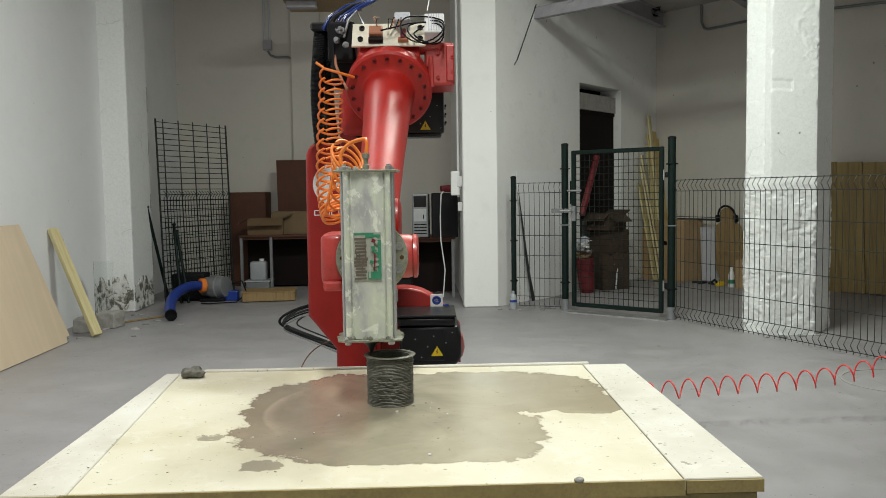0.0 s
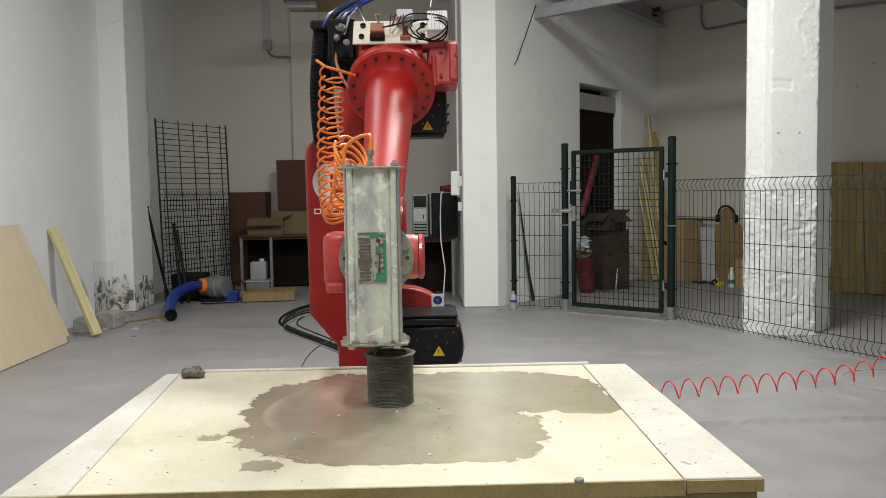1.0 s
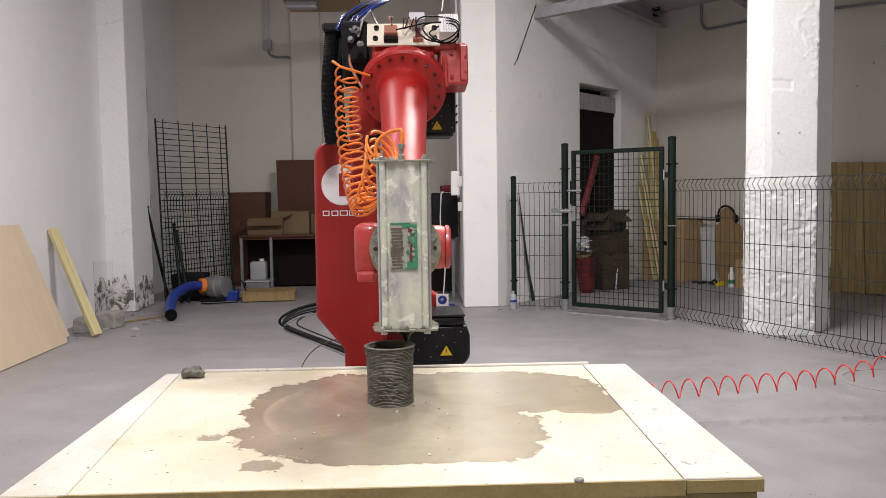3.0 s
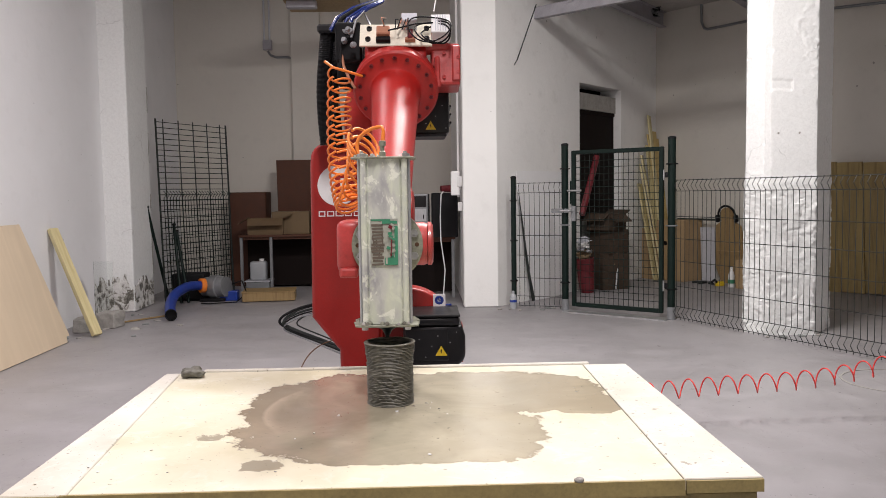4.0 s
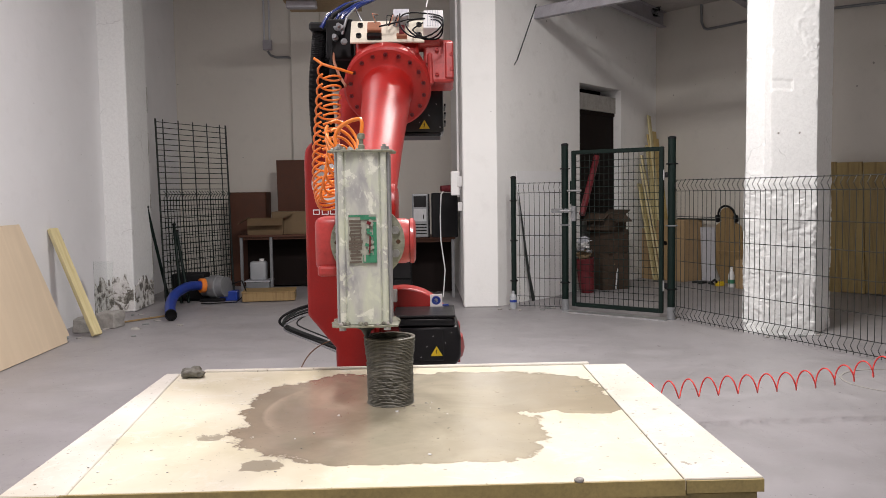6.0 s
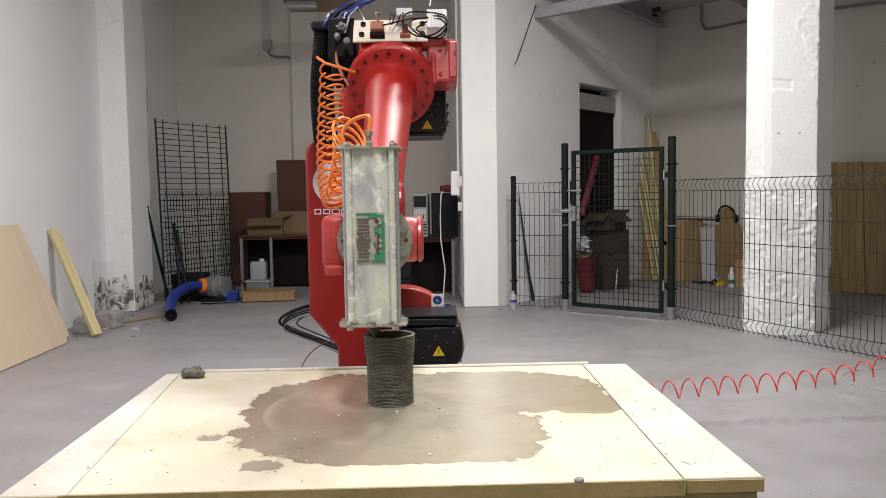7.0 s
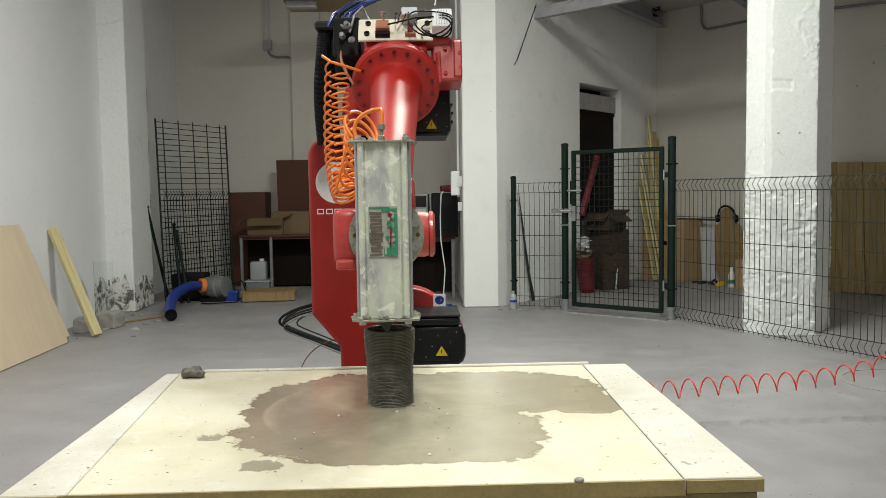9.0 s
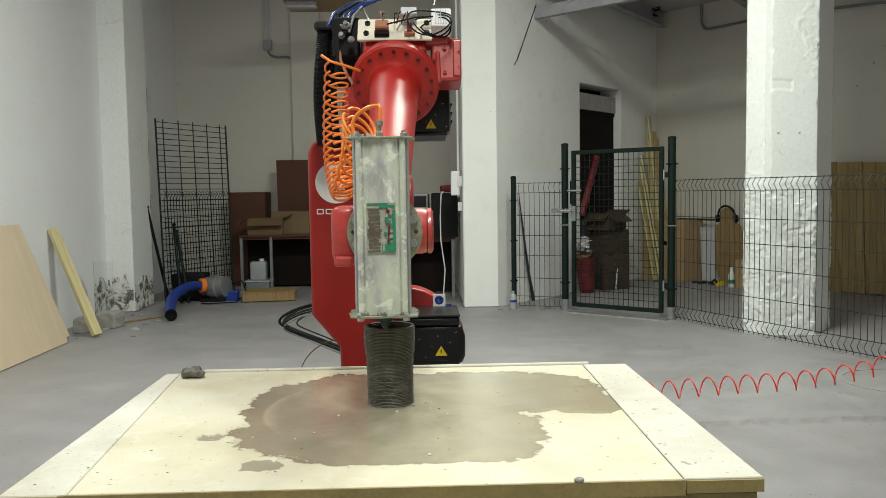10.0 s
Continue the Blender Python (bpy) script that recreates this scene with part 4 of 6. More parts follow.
    # valve cluster and hoses at the elbow's other side
    for k, (x, y, z) in enumerate(((-0.17, -1.25, 1.93), (-0.20, -1.22, 1.90), (-0.165, -1.26, 1.88), (-0.21, -1.20, 1.95))):
        part("hose_fitting", lathe([(0.007, 0), (0.013, 0.006), (0.013, 0.022), (0.009, 0.025), (0.009, 0.04)], aim((x, y, z), (-0.3 + 0.25 * k, -0.8, 0.3 - 0.2 * k)), 10), "drum", fore, smooth=40)
    part("valve_block", box((-0.185, -1.19, 1.90), (0.11, 0.07, 0.16), (0, 0, 0), 0.01, 2), "rubber", fore)
    for k in range(4):
        dx = 0.022 * k
        part("air_hose", tube([(-0.26 + dx, -1.20, 1.95), (-0.235 + dx, -1.19, 2.00), (-0.17 + dx, -1.15, 2.05), (-0.09 + dx * 0.6, -1.08, 2.09), (-0.03, -0.95, 2.16)], (0.0085, 0.010, 0.007, 0.0085)[k], 8), ("bluehose", "rubber", "bluehose", "bluehose")[k], fore, ("blue air hose", "black air hose", "blue air hose", "blue air hose")[k], 70)
    part("air_hose", tube([(-0.17, -1.26, 1.91), (-0.15, -1.25, 1.98), (-0.12, -1.22, 2.02), (-0.10, -1.2, 1.98), (-0.085, -1.24, 1.94)], 0.005, 7), "drum", fore, "", 70)
    part("hose_spur", tube([(-0.215, -1.21, 1.86), (-0.205, -1.25, 1.80), (-0.18, -1.28, 1.74), (-0.155, -1.30, 1.70)], 0.006, 7), "copper", fore, "", 70)
    part("grey_cable", tube([(-0.215, -1.22, 1.88), (-0.22, -1.24, 1.80), (-0.19, -1.25, 1.765), (-0.14, -1.22, 1.77)], 0.0055, 7), "rubber", fore, "", 70)

    # corrugated cable sleeves that hang behind the elbow
    for k, x in enumerate((-0.305, -0.265)):
        pts, rad = [], []
        for i in range(191):
            u = i / 190
            p = Vector((x + 0.02 * (1 - u), -1.02 + 0.12 * u * k, 1.99 - 0.50 * u)) + Vector((-0.02 * math.sin(math.pi * u), 0, 0.03 * math.sin(math.pi * min(1, u * 4)) * (1 - u)))
            pts.append(p)
            rad.append((0.0312, 0.0285)[i % 2] * (1 if k == 0 else 0.8))
        part("cable_sleeve", tube(pts, rad, 12), "rubber", fore, "black corrugated cable sleeve")
    part("sleeve_clamp", box((-0.275, -1.03, 1.985), (0.115, 0.08, 0.035), bevel=0.008), "black", fore)

    # wrist
    wr = part("wrist", bmesh.new(), "pink", rb)
    bm = bmesh.new()
    w = REST
    add_lathe(bm, [(0.060, -0.130), (0.070, -0.120), (0.070, -0.05), (0.062, -0.045), (0.062, 0.045), (0.066, 0.05), (0.066, 0.105), (0.062, 0.118), (0.05, 0.122)], aim(w, (1, 0, 0)), 40)
    bm.to_mesh(wr.data)
    bm.free()
    wr.data.polygons.foreach_set("use_smooth", [True] * len(wr.data.polygons))
    wr.data.set_sharp_from_angle(angle=radians(35))
    part("side_housing", box((w.x - 0.112, w.y - 0.005, w.z - 0.002), (0.078, 0.14, 0.155), bevel=0.022, seg=3), "pink", wr, smooth=50)
    part("side_foot", box((w.x - 0.115, w.y - 0.065, w.z - 0.078), (0.055, 0.05, 0.03), bevel=0.008, seg=2), "pink", wr)
    part("end_cap", lathe([(0.066, 0), (0.066, 0.010), (0.056, 0.016), (0.02, 0.017)], aim(w + Vector((0.120, 0, 0)), (1, 0, 0)), 32), "pink", wr, smooth=40)
    fl = part("tool_flange", lathe([(0.06, -0.02), (0.105, 0.0), (0.105, 0.022), (0.098, 0.026), (0.04, 0.026)], aim(w + Vector((0.0, -0.062, 0.003)), (0, -1, 0)), 40), "flange", wr, "clay-stained steel tool flange", 40)
    bolt_ring(fl, w + Vector((0.0, -0.086, 0.003)), (0, -1, 0), 0.086, 8, 0.0125, "steel")
    hm = aim(w + Vector((0.0, -0.0885, 0.003)), (0, -1, 0))
    for k in range(8):
        a = 2 * math.pi * k / 8
        part("rust_hole", lathe([(0.001, 0.001), (0.0055, 0.001), (0.0065, 0.0)], hm @ pose(0.087 * math.cos(a), 0.087 * math.sin(a), 0), 10), "rust", fl)
    MOVES.append((tur, [(t, robot_poses(t)[0]) for t in TIMES]))
    MOVES.append((arm, [(t, robot_poses(t)[1]) for t in TIMES]))
    MOVES.append((fore, [(t, robot_poses(t)[2]) for t in TIMES]))
    MOVES.append((wr, [(t, robot_poses(t)[3]) for t in TIMES]))
    return rb


robot()


def coil_hose():
    """Orange spiral air hose from the elbow to the extruder, turn by turn."""
    hs = thing("coiled_air_hose", Matrix.Translation(ROOT), "bright orange coiled air hose hanging beside the forearm", "hose")
    n, bend = 25, 0.70
    start = Vector((-0.215, -1.33, 1.755))
    end0 = Vector((POT.x - 0.005, POT.y + 0.01, 0.880 + 0.545)) - ROOT
    low = Vector((-0.140, -1.88, 1.245))
    for i in range(n):
        u = (i + 0.5) / n
        # the coil sags to its lowest turns, then arches up to the fitting
        if u < bend:
            q = u / bend
            e = 1 - (1 - q) ** 1.55
            c = start.lerp(low, e) + Vector((-0.018 * math.sin(math.pi * q), 0, 0.0))
            axis = Vector((0.06, -0.40, -1)).lerp(Vector((0.35, -0.55, -1)), q)
        else:
            q = (u - bend) / (1 - bend)
            hi = end0 + Vector((-0.052, 0.045, 0.004))
            c = low.lerp(hi, q) + Vector((0.012 * math.sin(math.pi * q), 0, 0.02 * math.sin(math.pi * q)))
            axis = Vector((0.45, -0.60, -0.8)).lerp(Vector((0.75, -0.62, 0.55)), min(1, q * 1.3))
        r = 0.0435 if u < bend else 0.0435 + 0.010 * q
        m = aim(c, axis)
        pts = []
        pitch = 0.052 * max(0.0, 1 - u / bend) + 0.014
        for k in range(23):
            a = 2 * math.pi * k / 22 + 2.2
            pts.append(m @ Vector((r * math.cos(a), r * math.sin(a), pitch * (k / 22 - 0.5))))
        turn = part("hose_turn", tube(pts, 0.0044, 7), "orange", hs, smooth=80)
        rows = []
        for t in TIMES:
            f = robot_poses(t)[2]
            d0 = f @ start - start
            d1 = tip(t) - Vector((POT.x, POT.y, 0.880))
            k = min(1, max(0, (u - 0.04) / 0.62))
            k = k * k * (3 - 2 * k)
            rows.append((t, Matrix.Translation(d0.lerp(d1, k))))
        MOVES.append((turn, rows))
    lead = part("hose_lead", tube([end0 + Vector((-0.072 * math.cos(q) - 0.0, 0.03 * math.cos(q), -0.01 + 0.052 * math.sin(q))) + Vector((0.0, 0, 0)) for q in [math.pi / 2 * j / 9 for j in range(-4, 10)]] + [end0 + Vector((0.004, 0, 0.03)), end0 + Vector((0, 0, -0.01))], 0.0056, 7), "orange", hs, smooth=80)
    MOVES.append((lead, [(t, Matrix.Translation(tip(t) - Vector((POT.x, POT.y, 0.880)))) for t in TIMES]))
    top = part("hose_lead", tube([start + Vector((0.09, 0.0, -0.01)), start + Vector((0.05, -0.03, 0.0)), start + Vector((-0.02, -0.04, 0.02)), start + Vector((-0.055, -0.03, 0.045))], 0.0056, 7), "orange", hs, smooth=80)
    MOVES.append((top, [(t, robot_poses(t)[2]) for t in TIMES]))


coil_hose()

# ---- mezzanine over the fenced corner ----


def mezzanine():
    p0 = Vector((1.395, 9.567, 0))
    d = Vector((0.701, -0.713, 0)).normalized()
    ang = math.degrees(math.atan2(d.y, d.x))
    far = p0 + d * 6.7
    bm = prism([(p0.x, p0.y), (far.x, far.y), (7.6, 6.4), (3.52, 11.99)], "z", 3.80, 3.96)
    tagged(part("mezzanine_slab", bm, "ceiling"), "pale underside of the mezzanine slab", "ceiling", kind="structure")

    def girder(s0, s1):
        g = thing("lattice_girder", pose(p0.x + d.x * s0, p0.y + d.y * s0, 3.25, 0, 0, ang), "grey painted steel lattice girder under the mezzanine edge", "beam", "mezzanine girders", "structure")
        ln = s1 - s0
        # upper chord is out of view, deepened to cut light on the back wall
        for z, h in ((0.0, 0.13), (0.32, 0.225)):
            bm = bmesh.new()
            add_box(bm, (ln / 2, 0, z + h / 2), (ln, 0.010, h))
            add_box(bm, (ln / 2, 0.03, z + 0.006), (ln, 0.08, 0.012))
            add_box(bm, (ln / 2, 0.03, z + h - 0.006), (ln, 0.08, 0.012))
            part("chord", bm, "steelpaint", g)
        x = 0.50
        while x < ln - 0.1:
            part("post", box((x, -0.012, 0.225), (0.075, 0.016, 0.24), bevel=0.002), "steelpaint", g)
            q = min(ln - 0.06, x + 0.85)
            part("brace", tube([(x + 0.03, -0.02, 0.13), (q, -0.02, 0.34)], 0.020, 4), "steelpaint", g)
            x += 0.95
    girder(0.0, 2.5)
    girder(3.42, 6.4)

    def joist(p, q, z, h, w):
        p, q = Vector((*p, z)), Vector((*q, z))
        c, ln = (p + q) / 2, (q - p).length
        rz = math.degrees(math.atan2(q.y - p.y, q.x - p.x))
        bm = bmesh.new()
        add_box(bm, (c.x, c.y, z + h - 0.006), (ln, w, 0.012), (0, 0, rz))
        add_box(bm, (c.x, c.y, z + 0.006), (ln, w, 0.012), (0, 0, rz))
        add_box(bm, (c.x, c.y, z + h / 2), (ln, 0.010, h - 0.024), (0, 0, rz))
        return tagged(part("steel_joist", bm, "steelpaint"), "grey painted steel joist under the mezzanine slab", "beam", "mezzanine joists", "structure")
    joist((1.72, 9.36), (3.58, 11.85), 3.58, 0.215, 0.10)
    joist((2.90, 8.75), (4.42, 10.72), 3.58, 0.215, 0.10)
    joist((4.55, 6.55), (5.75, 8.92), 3.58, 0.215, 0.10)
    v = thing("ceiling_hatch", pose(3.16, 10.80, 3.795), "small pale square hatch in the slab underside", "hatch")
    part("frame", box((0, 0, 0), (0.20, 0.20, 0.012), (0, 0, 48), 0.003), "white", v)
    part("cover", box((0, 0, -0.008), (0.15, 0.15, 0.008), (0, 0, 48), 0.002), "ceiling", v)
    w = thing("cable_bundle", pose(3.40, 11.66, 3.80), "dusty dark cable bundle stuffed in the slab corner", "cable")
    rng = random.Random(14)
    for k in range(12):
        pts = [(rng.uniform(-0.22, 0.05), rng.uniform(-0.22, 0.02), -rng.uniform(0.0, 0.13)) for _ in range(4)]
        pts = [(pts[0][0], pts[0][1], 0.0)] + pts
        part("cable", tube(pts, 0.010, 5), rng.choice(["rubber", "wire", "drum"]), w, smooth=80)


mezzanine()

# ---- fixings on the walls ----


def wall_bits():
    jb = thing("junction_box", pose(-2.09, 11.98, 3.40), "grey junction box with two conduits on plaster", "electrical box")
    part("box", box((0, -0.03, 0), (0.13, 0.07, 0.14), bevel=0.012, seg=2), "steelpaint", jb)
    for x in (-0.045, 0.03):
        part("conduit", tube([(x, -0.02, 0.07), (x, -0.02, 2.2)], 0.014, 8), "grey", jb, smooth=50)
    part("cable", tube([(0.0, -0.02, -0.08), (0.04, -0.02, -0.14), (0.12, -0.02, -0.17), (0.28, -0.03, -0.17), (0.47, -0.05, -0.22)], 0.016, 8), "drum", jb, smooth=60)
    tagged(part("wall_pier", box((-1.55, 11.95, 2.8), (0.42, 0.10, 5.6), bevel=0.01), "wall_back"), "shallow beige plaster pier, darkened for shade", "wall", kind="structure")

    sh = thing("overhead_board", pose(-1.15, 10.0, 3.5), "brown timber board on a dark steel bracket overhead", "shelf")
    part("board", box((0.05, 0.10, 0.10), (0.90, 1.0, 0.06), bevel=0.006), "oldwood", sh)
    for x in (0.0, 0.4):
        part("hanger_rod", tube([(x, 0.3, 0.12), (x, 0.3, 2.1)], 0.008, 6), "wire", sh)
    part("bracket", box((-0.18, 0.0, 0.025), (0.36, 0.12, 0.085), bevel=0.008), "steelpaint", sh)

    sw = thing("switch_conduit", pose(0.49, 9.20, 0), "white conduit with switch boxes beside the column", "electrical box")
    part("conduit", tube([(-0.02, -0.02, 1.22), (-0.02, -0.02, 5.5)], 0.013, 8), "white", sw, smooth=50)
    part("switch_box", box((-0.055, -0.03, 1.37), (0.10, 0.07, 0.27), bevel=0.012, seg=2), "white", sw)
    part("switch_box", box((0.0, -0.05, 1.39), (0.07, 0.06, 0.12), bevel=0.01, seg=2), "white", sw)
    part("socket_box", box((0.0, -0.05, 1.11), (0.06, 0.05, 0.10), bevel=0.008, seg=2), "white", sw)

    rod = thing("wall_rod", pose(0, 0, 0), "thin dark steel rod hooked from wall to beam", "rod")
    part("rod", tube([(1.34, 9.06, 3.30), (1.295, 9.03, 3.18), (1.12, 8.99, 2.70), (1.10, 9.1, 2.66)], 0.0065, 6), "wire", rod)

    pipe = thing("ceiling_pipe", pose(0, 0, 0), "thin dark pipe along the shaded wall", "pipe")
    part("pipe", tube([(3.955, 11.343, 3.795), (3.961, 11.334, 3.549), (3.983, 11.305, 3.466), (4.015, 11.261, 3.442), (4.356, 10.793, 3.450), (5.061, 9.828, 3.407), (5.399, 9.365, 3.366)], 0.018, 8), "drum", pipe, smooth=60)

    # flaked plaster at the damp foot of the pier and of the wall beside it
    rng = random.Random(2)

    def patch(name, axis, const, lo, hi, h, thick):
        pts = [(lo, 0.01)]
        n = 22
        for i in range(n + 1):
            u = i / n
            pts.append((lo + (hi - lo) * u, h * (0.62 + 0.38 * math.sin(math.pi * (0.15 + 0.75 * u))) * rng.uniform(0.72, 1.08)))
        pts.append((hi, 0.01))
        bm = prism(pts, axis, const - thick, const)
        return tagged(part(name, bm, "peeled"), "grey flaked damp plaster at the wall foot", "wall damage", kind="structure")
    patch("flaked_plaster", "y", 9.10, -3.41, -3.14, 0.42, 0.007)
    patch("flaked_plaster", "x", -3.413, 8.72, 9.09, 0.40, 0.007)
    patch("flaked_plaster", "x", -3.126, 9.12, 9.76, 0.36, 0.007)
    # torn plaster edge up the pier's far arris
    for z, h, w in ((0.36, 0.62, 0.030), (1.10, 0.20, 0.018), (1.66, 0.36, 0.014), (2.25, 0.30, 0.010)):
        n = 12
        pts = [(9.782, z)] + [(9.775 - w * rng.uniform(0.25, 1.0) * math.sin(math.pi * (i + 0.5) / n), z + h * (i + 0.5) / n) for i in range(n)] + [(9.782, z + h)]
        tagged(part("torn_plaster", prism(pts, "x", -3.1335, -3.129), "concrete"), "grey torn plaster on the pier edge", "wall damage", kind="structure")


wall_bits()

# ---- things along the left wall ----


def plywood_sheet():
    s = thing("plywood_sheet", pose(-3.09, 7.30, 0.004, 0, -16.0, 0), "pale plywood sheet leaning against the white wall", "plywood")
    out = [(0, 0.05), (-0.06, 0.05), (-0.075, 0.0), (-2.6, 0.0), (-2.6, 1.09), (-0.22, 1.09), (-0.215, 1.075), (0.0, 0.06)]
    bm = prism(out, "x", -0.009, 0.009, 0.0015, 1)
    part("sheet", bm, "ply", s)


plywood_sheet()


def leaning_stud():
    p, q = Vector((-2.93, 7.50, 0.02)), Vector((-3.385, 7.72, 0.985))
    d = q - p
    m = Matrix.Translation(p) @ d.to_track_quat("Z", "X").to_matrix().to_4x4()
    s = thing("timber_stud", m, "pale sawn timber stud leaning on the wall", "timber")
    part("stud", box((0, 0, d.length / 2), (0.045, 0.095, d.length), bevel=0.004), "studwood", s)


leaning_stud()


def blocks():
    for i, (x, y, sx, sy, sz, r) in enumerate(((-3.17, 7.85, 0.19, 0.26, 0.13, 12), (-3.02, 8.08, 0.19, 0.22, 0.15, -8))):
        b = thing("concrete_block", pose(x, y, 0, 0, 0, r), "rough grey concrete block on the floor", "block", "concrete blocks")
        bm = box((0, 0, sz / 2), (sx, sy, sz), bevel=0.012, seg=2)
        bmesh.ops.subdivide_edges(bm, edges=bm.edges[:], cuts=2, use_grid_fill=True)
        for v in bm.verts:
            v.co += noise.noise_vector(v.co * 17 + Vector((i * 3, 0, 0))) * 0.014 * (1 if v.co.z > 0.01 else 0)
        part("block", bm, "concrete", b)
    g = thing("acrylic_offcut", pose(-3.235, 8.26, 0, 0, 0, -4), "clear acrylic offcut standing behind the block", "acrylic sheet")
    part("sheet", box((0.097, 0, 0.317), (0.195, 0.006, 0.634), bevel=0.001), "glass", g)


_m, _nt, _p = nodes_of("clear_acrylic")
_p.inputs["Base Color"].default_value = (0.93, 0.95, 0.94, 1)
_p.inputs["Transmission Weight"].default_value, _p.inputs["Roughness"].default_value, _p.inputs["IOR"].default_value = 1.0, 0.06, 1.15
M["glass"] = _m
blocks()


def wire_part(name, parent, pts, r, mat, place, share=None):
    """One wire; alike wires share a mesh."""
    if share is None:
        share = part(name, add_tube(bmesh.new(), pts, r, 5, cap=False), mat, parent)
    else:
        ob = new(name, share.data)
        ob.parent = parent
        ob.location = place
        return share
    share.location = place
    return share


def wire_grid(parent, mat, w, h, cols, rows, r):
    v = None
    for i in range(cols):
        v = wire_part("upright_wire", parent, [(0, 0, 0), (0, 0, h)], r, mat, (w * i / (cols - 1), 0, 0), v)
    c = None
    for z in rows:
        c = wire_part("cross_wire", parent, [(0, 0, 0), (w, 0, 0)], r * 0.85, mat, (0, r * 1.6, z), c)


def mesh_panels():
    p, q = Vector((-3.02, 9.86, 0)), Vector((-2.46, 10.97, 0))
    ang = math.degrees(math.atan2(q.y - p.y, q.x - p.x))
    a = thing("wire_mesh_sheet", pose(p.x, p.y, 0.003, -1.5, 0, ang), "tall dark welded wire mesh panel leaning by the wall", "mesh panel", "stored mesh panels")
    w = (q - p).length
    v = None
    for u in (0.0, 0.09, 0.30, 0.505, 0.71, 0.91, 1.0):
        v = wire_part("upright_wire", a, [(0, 0, 0), (0, 0, 2.19)], 0.0075, "wire", (w * u, 0, 0), v)
    c = None
    for i in range(33):
        c = wire_part("cross_wire", a, [(0, 0, 0), (w, 0, 0)], 0.0048, "wire", (0, 0.010, 0.02 + 0.0667 * i), c)
    for x in (-0.012, w + 0.012):
        part("edge_bar", tube([(x, 0, 0), (x, 0, 2.19)], 0.008, 6), "wire", a)
    b = thing("wire_mesh_sheet", pose(p.x + 0.06, p.y - 0.06, 0.003, -1.2, 0, ang), "dense green wire fence panel leaning on the tall one", "mesh panel", "stored mesh panels")
    wire_grid(b, "green", w * 0.93, 1.25, 24, [0.06 + 0.105 * i for i in range(12)], 0.0045)
    fold = None
    for k in range(24):
        fold = wire_part("folded_end", b, [(0, 0, 1.25), (0.012, -0.03, 1.29), (0, 0, 1.33)], 0.0045, "green", (w * 0.93 * k / 23, 0, 0), fold)
    for x0, x1, y0, y1, h in ((-3.146, -3.031, 9.680, 10.005, 1.141), (-2.93, -2.80, 9.98, 9.72, 0.92), (-2.90, -2.72, 9.98, 9.75, 0.84)):
        s = thing("steel_post", pose(0, 0, 0), "dark green steel post leaning on the mesh panels", "post", "leaning posts")
        part("post", tube([(x1, y1, 0.01), (x0, y0, h)], 0.018, 10), "green", s, smooth=50)
        part("cap", lathe([(0.025, 0), (0.025, 0.02), (0.01, 0.026)], aim((x0, y0, h), (x0 - x1, y0 - y1, h)), 10), "rubber", s)


mesh_panels()


def blower():
    b = thing("dust_blower", pose(-2.45, 9.95, 0), "grey portable blower with a thick blue flexible duct", "blower")
    part("drum", lathe([(0.05, -0.16), (0.12, -0.15), (0.125, -0.05), (0.14, -0.04), (0.14, 0.06), (0.125, 0.07), (0.12, 0.16), (0.04, 0.17)], aim((0, 0, 0.17), (0.85, -0.35, 0.05)), 28), "drum", b, smooth=40)
    part("stand", box((0.16, 0.02, 0.06), (0.22, 0.14, 0.12), bevel=0.012, seg=2), "blue", b)
    part("foot", box((-0.02, 0.0, 0.02), (0.30, 0.22, 0.04), bevel=0.008), "rubber", b)
    part("collar", lathe([(0.075, 0), (0.085, 0.005), (0.085, 0.06), (0.07, 0.065)], aim((-0.10, -0.10, 0.20), (-0.8, -0.6, 0.05)), 24), "orange", b, "orange hose collar", 40)
    pts, rad = [], []
    key = [Vector((-0.14, -0.14, 0.205)), Vector((-0.22, -0.40, 0.22)), Vector((-0.25, -0.80, 0.18)), Vector((-0.19, -1.20, 0.11)), Vector((-0.07, -1.58, 0.066))]
    for i in range(61):
        u = i / 60 * (len(key) - 1)
        k = min(int(u), len(key) - 2)
        f = u - k
        a, p0, p1, c = key[max(0, k - 1)], key[k], key[k + 1], key[min(len(key) - 1, k + 2)]
        pts.append(0.5 * ((2 * p0) + (p1 - a) * f + (2 * a - 5 * p0 + 4 * p1 - c) * f * f + (3 * p0 - a - 3 * p1 + c) * f ** 3))
        rad.append(0.056 if i % 2 else 0.051)
    part("duct", add_tube(bmesh.new(), pts, rad, 16, cap=False), "blue", b, "ribbed blue flexible duct", 70)
    d = (pts[-1] - pts[-4]).normalized()
    part("duct_end", lathe([(0.058, -0.02), (0.060, 0.02), (0.053, 0.02), (0.050, -0.10)], aim(pts[-1], d), 20), "rubber", b, "black duct end ring", 40)
    part("cord", tube([(0.2, 0, 0.2), (0.34, -0.1, 0.25), (0.40, -0.12, 0.1), (0.30, -0.25, 0.012), (0.0, -0.35, 0.012), (-0.1, -0.30, 0.012)], 0.008, 6), "rubber", b, smooth=70)
    c = thing("grey_motor_box", pose(-2.78, 10.1, 0), "dark grey motor box on the floor by the mesh", "machine box")
    part("body", box((0, 0, 0.17), (0.40, 0.28, 0.32), bevel=0.02, seg=2), "rubber", c)
    part("foot", box((0, 0, 0.008), (0.34, 0.24, 0.016)), "rubber", c)


blower()


